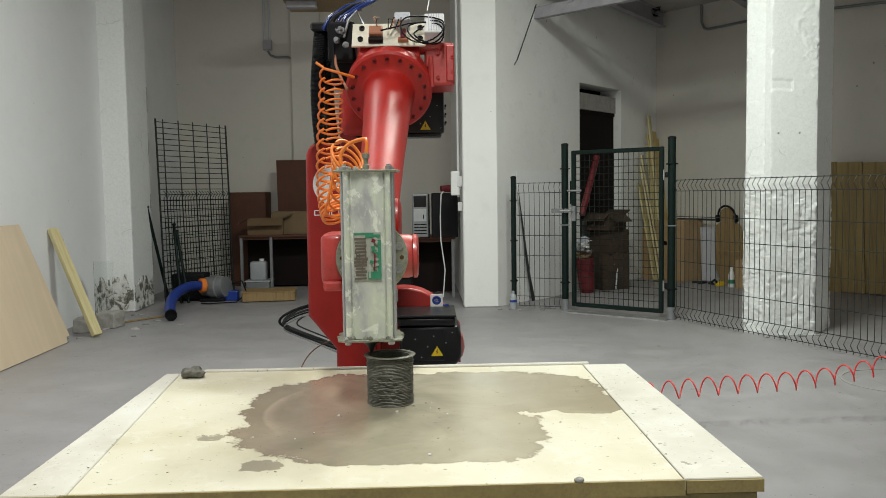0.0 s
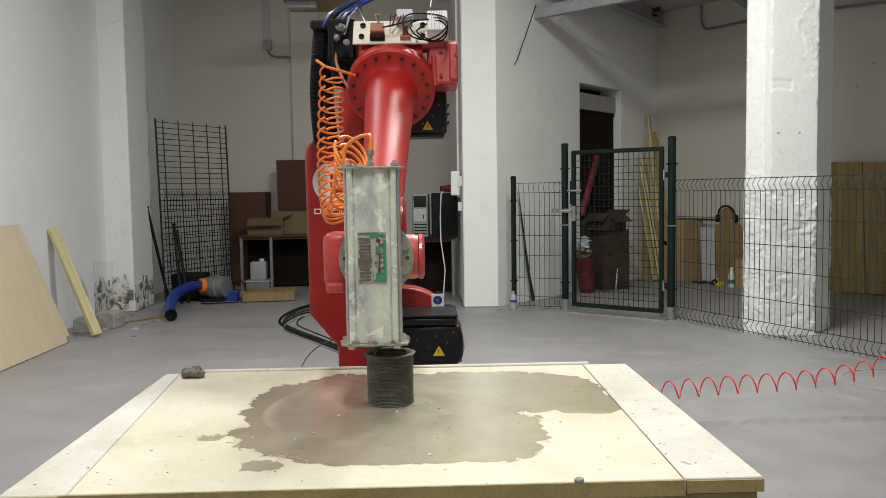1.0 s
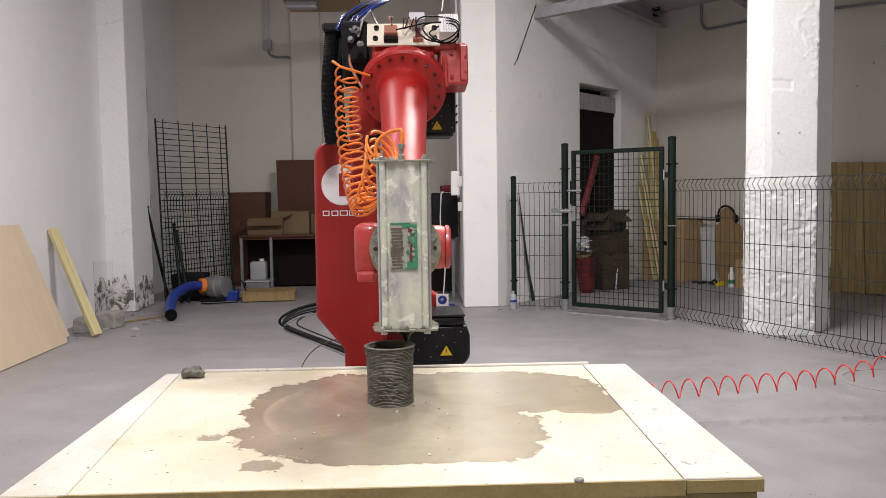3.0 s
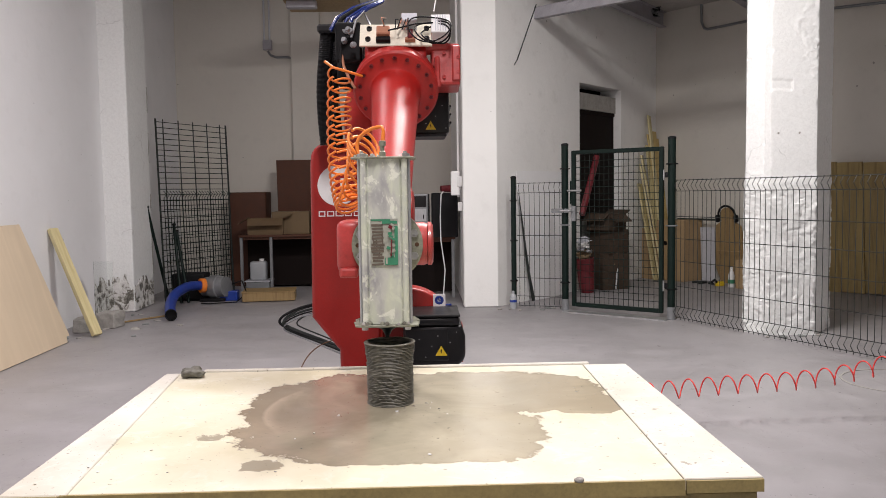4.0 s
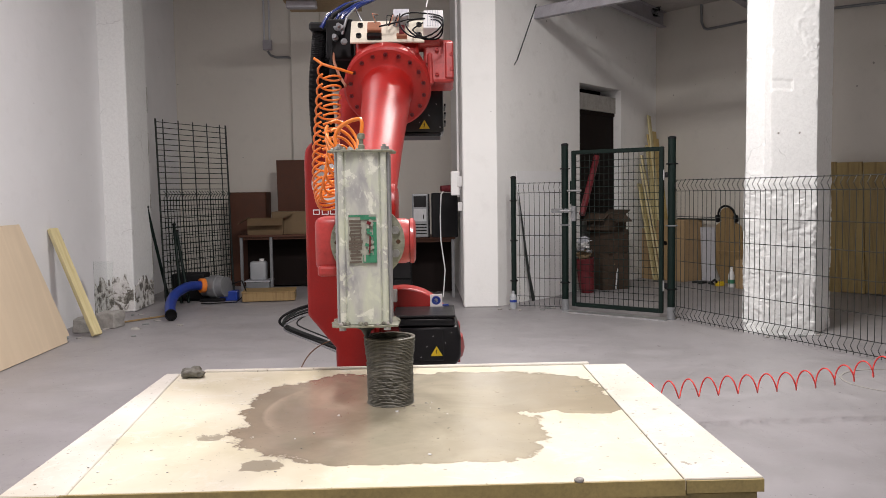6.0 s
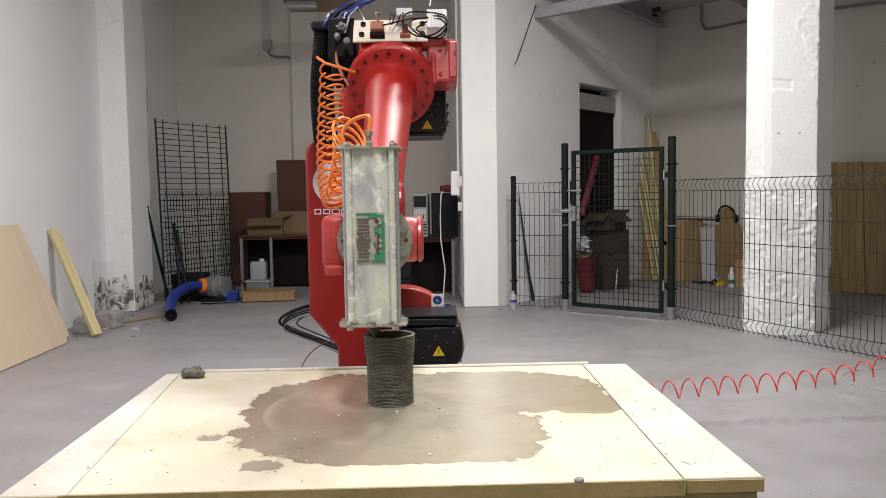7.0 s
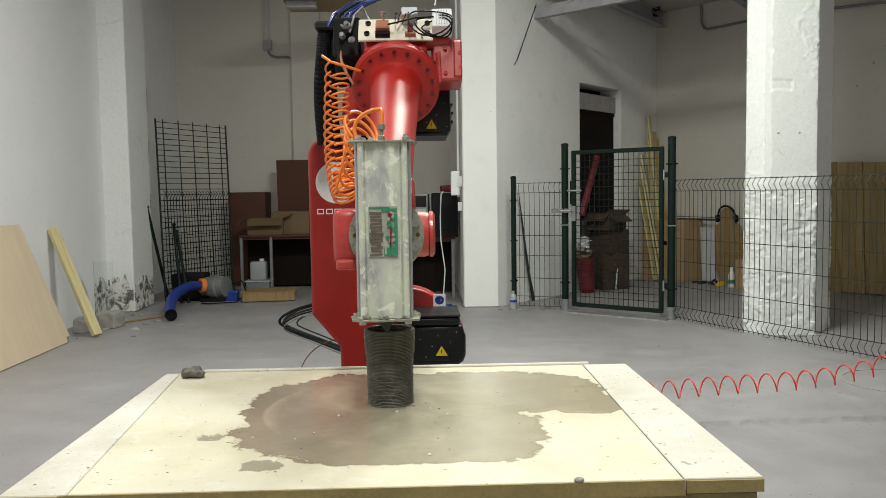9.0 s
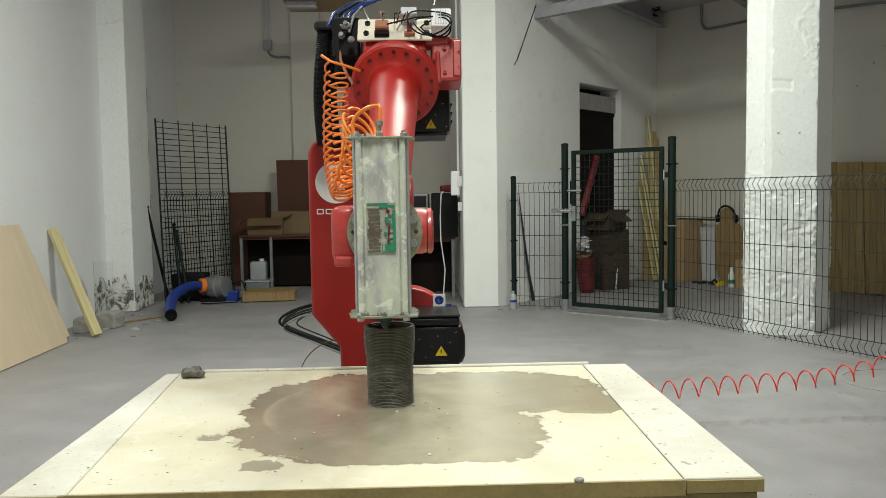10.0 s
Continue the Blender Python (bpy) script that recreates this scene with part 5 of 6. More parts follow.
def desk(name, x0, x1, y0, y1, h, label, top_mat):
    d = thing(name, pose(x0, y0, 0), label, "desk", "desks along the wall")
    w, dp = x1 - x0, y1 - y0
    part("desktop", box((w / 2, dp / 2, h - 0.014), (w, dp, 0.028), bevel=0.003), top_mat, d)
    for x in (0.03, 0.42, w - 0.03) if w > 1.5 else (0.03, w - 0.03):
        for y in (0.04, dp - 0.04):
            part("leg", box((x, y, (h - 0.028) / 2), (0.038, 0.038, h - 0.028), bevel=0.004), "drum", d)
    part("rail", box((w / 2, 0.05, h - 0.046), (w - 0.1, 0.022, 0.032)), "brown", d)
    # added near-black sheet that stands in for the shade under the desk
    part("back_panel", box((w / 2, dp * 0.6, h * 0.50), (w - 0.06, 0.016, h * 0.92)), "dark", d)
    return d


desk("desk", -2.355, -0.55, 10.86, 11.6, 0.742, "grey-legged desk with a dark brown top and clutter", "brown")
desk("desk", -0.62, 0.46, 9.82, 10.5, 0.735, "grey-legged desk carrying a computer beside the column", "brown")


def carton(x, y, z, sx, sy, sz, rot, mat="card", label="brown cardboard carton", open_top=False, group="cartons"):
    c = thing("carton", pose(x, y, z, 0, 0, rot), label, "box", group)
    t = 0.006
    bm = bmesh.new()
    add_box(bm, (0, 0, t / 2), (sx, sy, t))
    for s in (-1, 1):
        add_box(bm, (s * (sx - t) / 2, 0, sz / 2), (t, sy, sz))
        add_box(bm, (0, s * (sy - t) / 2, sz / 2), (sx - 2 * t, t, sz - 0.001))
    part("body", bm, mat, c)
    if open_top:
        part("flap", box((-sx / 2 - 0.06, 0, sz - 0.03), (0.16, sy * 0.96, 0.005), (0, -32, 0)), mat, c)
        part("flap", box((sx / 2 + 0.05, 0, sz + 0.02), (0.15, sy * 0.96, 0.005), (0, -24, 0)), mat, c)
        part("flap", box((0, -sy / 2 - 0.05, sz - 0.05), (sx * 0.96, 0.14, 0.005), (38, 0, 0)), mat, c)
    else:
        part("lid", box((0, 0, sz - t / 2), (sx - 2 * t, sy - 2 * t, t)), mat, c)
        part("tape", box((0, 0, sz + 0.001), (0.05, sy, 0.0015)), "card2", c)
    return c


def desk_clutter():
    carton(-2.02, 11.05, 0.742, 0.46, 0.34, 0.22, 6, "card", "open brown carton with spread flaps on the desk", True)
    carton(-1.68, 11.2, 0.742, 0.50, 0.36, 0.30, -4, "card2", "closed pale brown carton on the desk")
    carton(-1.20, 11.25, 0.742, 0.46, 0.36, 0.26, 3, "card", "closed brown carton on the desk")
    p = thing("laminate_sheet", pose(-1.60, 11.70, 0, 4, 0, 0), "brown laminate board standing behind the desk", "panel")
    part("board", box((0.25, 0, 0.88), (1.2, 0.025, 1.75), bevel=0.003), "brown", p)
    c = thing("brown_cabinet", pose(-2.36, 11.72, 0), "brown laminate side cabinet behind the desk", "cabinet")
    part("carcass", box((0, 0, 0.655), (0.52, 0.40, 1.31), bevel=0.004), "brown", c)
    part("door", box((0, -0.208, 0.66), (0.50, 0.016, 1.24), bevel=0.003), "brown", c)
    part("handle", box((0.19, -0.224, 0.75), (0.014, 0.016, 0.12), bevel=0.003), "steel", c)
    s = thing("storage_box", pose(-2.12, 11.0, 0), "cloudy grey plastic storage box under the desk", "box")
    part("box", box((0, 0, 0.062), (0.31, 0.28, 0.124), bevel=0.012, seg=2), "drum", s)
    part("lid", box((0, 0, 0.130), (0.34, 0.31, 0.014), bevel=0.004), "grey", s)
    j = thing("plastic_jug", pose(-2.12, 10.98, 0.138), "cloudy translucent plastic jug on the storage box", "jug")
    part("body", box((0, 0, 0.125), (0.215, 0.17, 0.25), bevel=0.03, seg=3), "jug", j, smooth=60)
    part("neck", lathe([(0.045, 0.24), (0.03, 0.255), (0.03, 0.265)], pose(0.04, 0, 0), 16), "white", j, smooth=40)
    part("cap", lathe([(0.034, 0.262), (0.034, 0.282), (0.01, 0.283)], pose(0.04, 0, 0), 16), "white", j)
    w = thing("wooden_box", pose(-1.90, 9.95, 0, 0, 0, 6), "shallow lidded brown wooden box on the floor", "box")
    part("bottom", box((0.1, 0, 0.02), (0.60, 0.42, 0.02)), "oldwood", w)
    part("lid", box((0.1, 0, 0.116), (0.63, 0.45, 0.012), bevel=0.003), "oldwood", w)
    for y in (-0.21, 0.21):
        part("side", box((0.1, y, 0.06), (0.60, 0.022, 0.10), bevel=0.003), "oldwood", w)
    for x in (-0.2, 0.4):
        part("end", box((x, 0, 0.06), (0.022, 0.40, 0.10), bevel=0.003), "oldwood", w)
    k = thing("loose_sticks", pose(-2.30, 10.0, 0), "short dark timber offcut on the floor", "timber")
    part("stick", box((0, 0, 0.03), (0.22, 0.09, 0.06), (0, 0, 20), 0.004), "oldwood", k)

    pc = thing("computer_tower", pose(0.06, 9.98, 0.735), "black and silver desktop computer tower on the desk", "computer")
    part("case", box((0.0, 0.0, 0.262), (0.19, 0.42, 0.52), (0, 0, 0), 0.006), "black", pc)
    fr = part("front_panel", box((-0.02, -0.22, 0.262), (0.19, 0.03, 0.515), bevel=0.012, seg=2), "drum", pc, "grey front panel with a dark bay and slots")
    part("drive_bay", box((-0.02, -0.237, 0.43), (0.15, 0.006, 0.13), bevel=0.002), "black", fr)
    part("door", box((-0.02, -0.237, 0.27), (0.15, 0.005, 0.15), bevel=0.003), "zinc", fr)
    part("latch", box((0.02, -0.242, 0.25), (0.012, 0.006, 0.05), bevel=0.002), "black", fr)
    for i in range(4):
        part("slot", box((-0.02, -0.237, 0.05 + i * 0.036), (0.15, 0.006, 0.012), bevel=0.002), "rubber", fr)
    mon = thing("computer_tower", pose(0.335, 9.96, 0.735), "second black computer tower side on", "computer")
    part("case", box((0, 0, 0.265), (0.31, 0.40, 0.53), bevel=0.008), "black", mon)
    part("side_panel", box((0, -0.203, 0.265), (0.295, 0.006, 0.50), bevel=0.002), "rubber", mon)
    h = thing("heat_gun", pose(0.415, 9.80, 1.265, 0, 0, 20), "red hand tool lying on the computer with a pale cord", "tool")
    part("barrel", tube([(-0.13, 0, 0.05), (0.06, 0, 0.05), (0.12, 0, 0.06)], [0.036, 0.05, 0.044], 12), "extred", h, smooth=50)
    part("handle", tube([(0.05, 0, 0.06), (0.10, -0.01, 0.11), (0.13, -0.01, 0.15)], 0.024, 8), "extred", h, smooth=50)
    part("cord", tube([(-0.09, 0, 0.036), (-0.15, -0.05, -0.02), (-0.20, -0.14, -0.28), (-0.22, -0.20, -0.55), (-0.18, -0.22, -0.9), (-0.2, -0.2, -1.22)], 0.007, 6), "white", h, smooth=70)
    cb = thing("computer_cables", pose(0.36, 9.86, 0.737), "tangle of thin dark cables beside the computer", "cable")
    rng = random.Random(4)
    for i in range(4):
        pts = [(rng.uniform(-0.15, 0.1), rng.uniform(-0.02, 0.2), 0.006)] + [(rng.uniform(-0.12, 0.12), rng.uniform(-0.03, 0.05), rng.uniform(0.004, 0.2)) for _ in range(3)] + [(0.06, 0.0, 0.006)]
        part("cable", tube(pts, 0.004, 5), rng.choice(["rubber", "white", "extred"]), cb)
    pp = thing("paper_sheets", pose(0.30, 9.90, 0.736), "white paper sheets on the desk", "paper")
    part("sheet", box((0, 0, 0.006), (0.21, 0.15, 0.010), (0, 0, 14)), "white", pp)
    u = thing("dark_cabinet", pose(-0.28, 10.15, 0), "dark drawer unit under the desk", "cabinet")
    part("carcass", box((0, 0, 0.33), (0.42, 0.45, 0.64), bevel=0.005), "rubber", u)
    for i in range(3):
        part("drawer", box((0, -0.232, 0.12 + 0.21 * i), (0.39, 0.016, 0.19), bevel=0.003), "black", u)


desk_clutter()

# ---- fence and gate ----
GP1, GP2 = Vector((1.563, 8.60, 0)), Vector((2.468, 7.865, 0))
FP1, FEND = Vector((1.05, 8.87, 0)), Vector((3.87, 4.52, 0))


def fence_post(p, h, r, label):
    s = thing("fence_post", Matrix.Translation(p), label, "post", "fence posts")
    part("tube", tube([(0, 0, 0.10), (0, 0, h)], r, 14), "green", s, smooth=50)
    part("cap", lathe([(r + 0.003, h - 0.01), (r + 0.003, h + 0.008), (r * 0.6, h + 0.016), (0.002, h + 0.018)], seg=14), "rubber", s, smooth=50)
    part("socket", tube([(0, 0, 0), (0, 0, 0.125)], r + 0.004, 14), "drum", s, "bare galvanised foot", 50)
    for z in (0.30, h * 0.52, h - 0.25):
        part("clamp", box((0, 0, z), (2 * r + 0.022, 2 * r + 0.006, 0.012), bevel=0.002), "drum" if h > 1.6 and z > 0.5 and z < 1.2 else "rubber", s)
    return s


fence_post(FP1, 1.42, 0.028, "short dark green tubular fence post")
fence_post(GP1, 1.75, 0.036, "tall dark green gate post beside the latch")
fence_post(GP2, 1.765, 0.038, "tall dark green gate post carrying the hinges")


def fence_panel(p, q, label):
    d = q - p
    ang = math.degrees(math.atan2(d.y, d.x))
    f = thing("mesh_fence", pose(p.x, p.y, 0, 0, 0, ang), label, "fence", "fence panels")
    ln = d.length
    n = int(ln / 0.0585)
    first = None
    for i in range(n + 1):
        x = 0.03 + (ln - 0.06) * i / n
        first = wire_part("upright_wire", f, [(0, 0, 0.015), (0, 0, 0.035), (0, -0.035, 0.085), (0, 0, 0.135), (0, 0, 1.255), (0, -0.035, 1.305), (0, 0, 1.355), (0, 0, 1.366)], 0.0030, "wire", (x, 0, 0), first)
    for z in (0.033, 0.137, 0.335, 0.58, 0.795, 1.01, 1.253, 1.357):
        part("cross_wire", tube([(0.0, 0.006, z), (ln, 0.006, z)], 0.0034, 5), "wire", f)
    return f


fence_panel(FP1 + Vector((0.03, -0.03, 0)), GP1 - Vector((0.02, -0.03, 0)), "short dark wire fence panel beside the gate")
fence_panel(GP2 + Vector((0.02, -0.03, 0)), GP2 + (FEND - GP2) * 0.70, "dark wire fence panel with folded edges")
fence_panel(GP2 + (FEND - GP2) * 0.703, FEND, "dark wire fence panel with folded edges")
fence_post(GP2 + (FEND - GP2) * 0.9, 1.42, 0.028, "short dark green tubular fence post")


def gate():
    a, b = Vector((1.628, 8.545, 0)), Vector((2.405, 7.918, 0))
    d = b - a
    g = thing("mesh_gate", pose(a.x, a.y, 0, 0, 0, math.degrees(math.atan2(d.y, d.x))), "closed dark green gate with welded wire mesh", "gate")
    ln, z0, z1, t = d.length, 0.055, 1.685, 0.042
    for x in (t / 2, ln - t / 2):
        part("stile", box((x, 0, (z0 + z1) / 2), (t, 0.04, z1 - z0), bevel=0.005), "green", g)
    for z in (z0 + t / 2, z1 - t / 2):
        part("rail", box((ln / 2, 0, z), (ln - 2 * t, 0.04, t), bevel=0.005), "green", g)
    v, c, n, m = None, None, 17, 23
    for i in range(1, n):
        v = wire_part("upright_wire", g, [(0, 0, z0 + t), (0, 0, z1 - t)], 0.0030, "green", (t + (ln - 2 * t) * i / n, 0, 0), v)
    for i in range(1, m):
        c = wire_part("cross_wire", g, [(t, 0, 0), (ln - t, 0, 0)], 0.0030, "green", (0, 0.006, z0 + t + (z1 - z0 - 2 * t) * i / m), c)
    lock = part("lock_case", box((0.022, 0, 1.03), (0.05, 0.06, 0.16), bevel=0.006), "drum", g)
    part("handle", tube([(0.02, -0.03, 1.06), (0.02, -0.07, 1.06), (-0.10, -0.075, 1.06)], 0.010, 8), "zinc", lock, "lever handle", 60)
    part("latch_plate", box((-0.13, -0.03, 1.06), (0.20, 0.006, 0.045), bevel=0.002), "drum", lock)
    part("stop_bar", box((-0.02, 0.03, 1.25), (0.03, 0.03, 0.24), bevel=0.003), "green", g)
    part("bolt", tube([(-0.04, -0.03, 1.27), (0.12, -0.03, 1.27)], 0.010, 8), "zinc", g, smooth=50)
    for z in (0.33, 1.41):
        h = part("hinge", box((ln + 0.03, 0, z), (0.07, 0.03, 0.05), bevel=0.004), "rubber", g)
        part("hinge_pin", tube([(ln + 0.01, -0.02, z - 0.05), (ln + 0.01, -0.02, z + 0.05)], 0.009, 8), "zinc", h, smooth=50)
    sill = box((1.99, 8.18, 0.006), (1.12, 0.16, 0.012), (0, 0, math.degrees(math.atan2(d.y, d.x))))
    tagged(part("gate_sill", sill, "zinc"), "flat grey steel sill under the gate", "trim", kind="structure")


gate()

# ---- behind the fence ----


def behind_fence():
    w = thing("white_sheet", pose(W0.x, W0.y, 0, 0, 0, math.degrees(math.atan2(WD.y, WD.x))), "thin pale plastic sheet leaning behind the fence", "sheet")
    edge = [(0.62, 0.0), (0.53, 0.30), (0.45, 0.65), (0.38, 1.0), (0.33, 1.25), (0.30, 1.50)]
    part("sheet", prism(edge + [(1.36, 1.50), (1.36, 0.0)], "y", -0.060, -0.054), "wall_left", w)
    part("edge_trim", tube([(s, -0.066, max(0.008, z)) for s, z in edge[:-1]], [0.022, 0.018, 0.013, 0.009, 0.005], 6), "wire", w, "dark edge")
    bt = thing("plastic_bottle", pose(FP1.x - 0.02, FP1.y - 0.08, 0), "small cloudy plastic bottle with a blue label", "bottle")
    part("body", lathe([(0.034, 0), (0.037, 0.01), (0.037, 0.12), (0.03, 0.15), (0.013, 0.17), (0.013, 0.18)], seg=18), "jug", bt, smooth=40)
    part("label", lathe([(0.0385, 0.075), (0.0385, 0.10)], seg=18), "blue", bt)
    part("cap", lathe([(0.015, 0.178), (0.015, 0.195), (0.006, 0.197)], seg=12), "jug", bt)
    gs = thing("grey_sheet", pose(*along(2.30, 0.085), 0.0, -2.2, 0, math.degrees(math.atan2(WD.y, WD.x))), "pale grey-green board standing in the doorway", "board")
    part("board", box((0.16, 0, 0.83), (0.84, 0.012, 1.66), bevel=0.002), "paleboard", gs)
    r = thing("red_bin", pose(2.11, 10.08, 0, 0, -5, 0), "dark red tapered plastic bin full of rags", "bin")
    part("bucket", lathe([(0.075, 0.0), (0.08, 0.01), (0.118, 0.40), (0.124, 0.41), (0.124, 0.43), (0.113, 0.43), (0.095, 0.05)], seg=24), "extred", r, smooth=40)
    rng = random.Random(12)
    for i in range(5):
        bm = bmesh.new()
        bmesh.ops.create_icosphere(bm, subdivisions=2, radius=0.065)
        for v in bm.verts:
            v.co = v.co * (0.8 + 0.6 * noise.noise(v.co * 18 + Vector((i * 5, 0, 0)))) + Vector((rng.uniform(-0.06, 0.06), rng.uniform(-0.06, 0.06), 0.44 + 0.05 * i))
        part("rag", bm, rng.choice(["card2", "white", "grey"]), r)
    p = thing("red_pipe", pose(0, 0, 0), "dark red plastic pipe leaning on the cartons by the doorway", "pipe")
    part("pipe", tube([(2.06, 10.16, 0.97), (2.315, 10.47, 1.70)], 0.040, 12), "extred", p, smooth=50)
    d = thing("dark_door", pose(along(2.36, 0.135)[0], along(2.36, 0.135)[1], 0, 0, 0, math.degrees(math.atan2(WD.y, WD.x))), "dark brown door leaf standing in the recess", "door")
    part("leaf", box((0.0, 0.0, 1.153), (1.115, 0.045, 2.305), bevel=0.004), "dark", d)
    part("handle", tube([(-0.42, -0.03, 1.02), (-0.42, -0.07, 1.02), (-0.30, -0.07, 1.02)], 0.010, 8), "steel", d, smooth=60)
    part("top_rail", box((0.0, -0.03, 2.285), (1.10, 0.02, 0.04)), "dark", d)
    for s, z, sx, sz, m in ((2.42, 0.0, 0.40, 0.46, "oldcard"), (2.44, 0.46, 0.36, 0.30, "oldcard"), (2.36, 0.76, 0.38, 0.20, "oldcard")):
        x, y = along(s, -0.02)
        carton(x - 0.02, y - 0.30, z, sx, 0.34, sz, 20 + 30 * z, m, "crumpled brown carton stacked by the doorway", z > 0.7)
    c = thing("folding_chair", pose(2.42, 10.48, 0, 0, 0, -30), "folded metal-tube chair with a pale seat", "chair")
    for x in (-0.18, 0.18):
        part("leg", tube([(x, -0.12, 0.008), (x, 0.10, 0.85)], 0.012, 8), "zinc", c, smooth=50)
        part("leg", tube([(x * 0.9, 0.16, 0.008), (x * 0.9, -0.06, 0.50)], 0.012, 8), "zinc", c, smooth=50)
    part("backrest", box((0, 0.09, 0.78), (0.34, 0.02, 0.16), (-14, 0, 0), 0.005), "grey", c)
    part("seat", box((0, -0.02, 0.44), (0.32, 0.30, 0.02), (58, 0, 0), 0.005), "card2", c)
    # tall planks in the corner
    rng = random.Random(9)
    for i in range(8):
        s = 3.28 + 0.068 * i
        bx, by = along(s, -0.34 - 0.03 * (i % 3))
        tx, ty = along(s + 0.10 + rng.uniform(-0.05, 0.12), -0.035)
        h = (1.35, 1.62, 1.75, 1.9, 2.32, 2.05, 2.1, 2.0)[i]
        a, b = Vector((bx, by, 0.012)), Vector((tx, ty, h))
        m = Matrix.Translation(a) @ (b - a).to_track_quat("Z", "Y").to_matrix().to_4x4() @ pose(0, 0, 0, 0, 0, 25 + rng.uniform(-20, 20))
        t = thing("timber_plank", m, "long yellow pine plank leaning in the corner", "plank", "leaning planks")
        ln = (b - a).length
        part("plank", box((0, 0, ln / 2), (0.095, 0.026, ln), bevel=0.002), "studwood" if i < 5 else "pine", t)
    # cartons, longboard and bottles along the shaded wall
    e = Vector((4.08, -5.59, 0)).normalized()
    nn = Vector((e.y, -e.x, 0))

    def at(s, off):
        v = Vector((3.52, 11.99, 0)) + e * s + nn * off
        return v.x, v.y
    ang = math.degrees(math.atan2(e.y, e.x))
    x, y = at(0.62, 0.28)
    tall = carton(x, y, 0, 0.46, 0.40, 0.84, ang, "card3", "tall brown carton with hand holes against the shaded wall")
    for hx, hz in ((0.06, 0.72), (0.05, 0.52), (-0.08, 0.52)):
        # dark disc paints the shade inside the hole
        part("hand_hole", lathe([(0.001, 0.002), (0.030, 0.002), (0.031, 0)], aim((hx, -0.2, hz), (0, -1, 0)), 14), "dark", tall)
    x, y = at(0.98, 0.10)
    pb = thing("pale_sheet", pose(x, y, 0, 3, 0, ang), "narrow pale blue-grey panel leaning on the wall", "board")
    part("board", box((0, 0, 0.37), (0.22, 0.016, 0.74), bevel=0.002), "grey", pb)
    x, y = at(0.30, 0.30)
    carton(x, y, 0, 0.32, 0.36, 0.72, ang, "card3", "tall pale carton against the shaded wall")
    x, y = at(1.05, 0.15)
    b = thing("metal_rack", pose(x, y, 0, 0, 0, ang), "thin steel stand with a bar across its top", "rack")
    for s in (-0.22, 0.18):
        part("upright", tube([(s, 0, 0), (s, 0, 0.84)], 0.012, 8), "zinc", b)
    part("bar", tube([(-0.55, 0, 0.845), (0.26, 0, 0.845)], 0.014, 8), "wire", b)
    x, y = at(1.42, 0.20)
    lb = thing("wooden_board", pose(x, y, 0.002, 9, 0, ang), "tapered brown wooden board with black ear defenders hung on it", "board")
    part("board", prism([(-0.17, 0.0), (0.17, 0.0), (0.235, 0.22), (0.19, 0.78), (0.13, 0.82)] + arc(0, 0.92, 0.108, -40, 220, 14) + [(-0.13, 0.82), (-0.19, 0.78), (-0.235, 0.22)], "y", -0.012, 0.012, 0.003, 1), "oldwood", lb)
    part("headband", tube([(u, -0.02, v) for u, v in arc(0, 0.93, 0.122, 185, -5, 14)], 0.014, 8), "rubber", lb, "black ear defender band", 60)
    for s in (-0.135, 0.135):
        part("ear_cup", box((s, -0.02, 0.885), (0.048, 0.07, 0.10), bevel=0.018, seg=2), "rubber", lb, smooth=60)
    part("brace", box((0, -0.02, 0.42), (0.36, 0.016, 0.05)), "oldwood", lb)
    x, y = at(1.85, 0.22)
    pl = thing("wooden_board", pose(x, y, 0.002, 6, 0, ang), "dark narrow board leaning on the shaded wall", "board")
    part("board", box((0, 0, 0.58), (0.13, 0.02, 1.16), bevel=0.003), "oldwood", pl)
    x, y = at(1.62, 0.55)
    s = thing("spray_bottle", pose(x, y, 0), "white plastic bottle with a yellow cap", "bottle")
    part("body", lathe([(0.038, 0), (0.042, 0.01), (0.042, 0.15), (0.030, 0.19), (0.016, 0.21), (0.016, 0.22)], seg=18), "white", s, smooth=40)
    part("cap", lathe([(0.020, 0.215), (0.020, 0.255), (0.008, 0.26)], seg=12), "white", s)
    part("band", lathe([(0.0435, 0.05), (0.0435, 0.10)], seg=18), "label_green", s)
    x, y = at(1.45, 0.55)
    s = thing("yellow_tool", pose(x, y, 0, 0, 0, 30), "small yellow plastic tool on the floor", "tool")
    part("body", box((0, 0, 0.03), (0.12, 0.08, 0.06), bevel=0.012, seg=2), "yellow", s)
    part("grip", tube([(-0.05, 0, 0.05), (-0.10, 0, 0.09), (-0.16, 0, 0.06)], 0.014, 8), "rubber", s)
    for k in range(4):
        x, y = at(1.05 + 0.09 * k, 0.42 + 0.05 * (k % 2))
        t = thing("tool_scrap", pose(x, y, 0, 0, 0, 40 * k), "small dark tool lying on the floor", "tool", "scattered tools")
        part("bar", box((0, 0, 0.012), (0.20, 0.025, 0.024), bevel=0.004), "wire", t)
    x, y = at(1.84, 0.50)
    carton(x, y, 0, 0.22, 0.26, 0.36, ang, "card3", "small orange-brown carton beside the bottle")
    # stacked wooden shuttering against the wall
    for i in range(9):
        x, y = at(2.66 + 0.305 * i, 0.12 + 0.012 * (i % 2))
        t = thing("shutter_board", pose(x, y, 0, 5, 0, ang), "wide olive-brown timber shuttering board", "plank", "shuttering boards")
        part("board", box((0, 0, 0.785), (0.298, 0.026, 1.57 - 0.02 * (i % 3)), bevel=0.003), "shutter", t)


behind_fence()

# ---- floor and table oddments ----


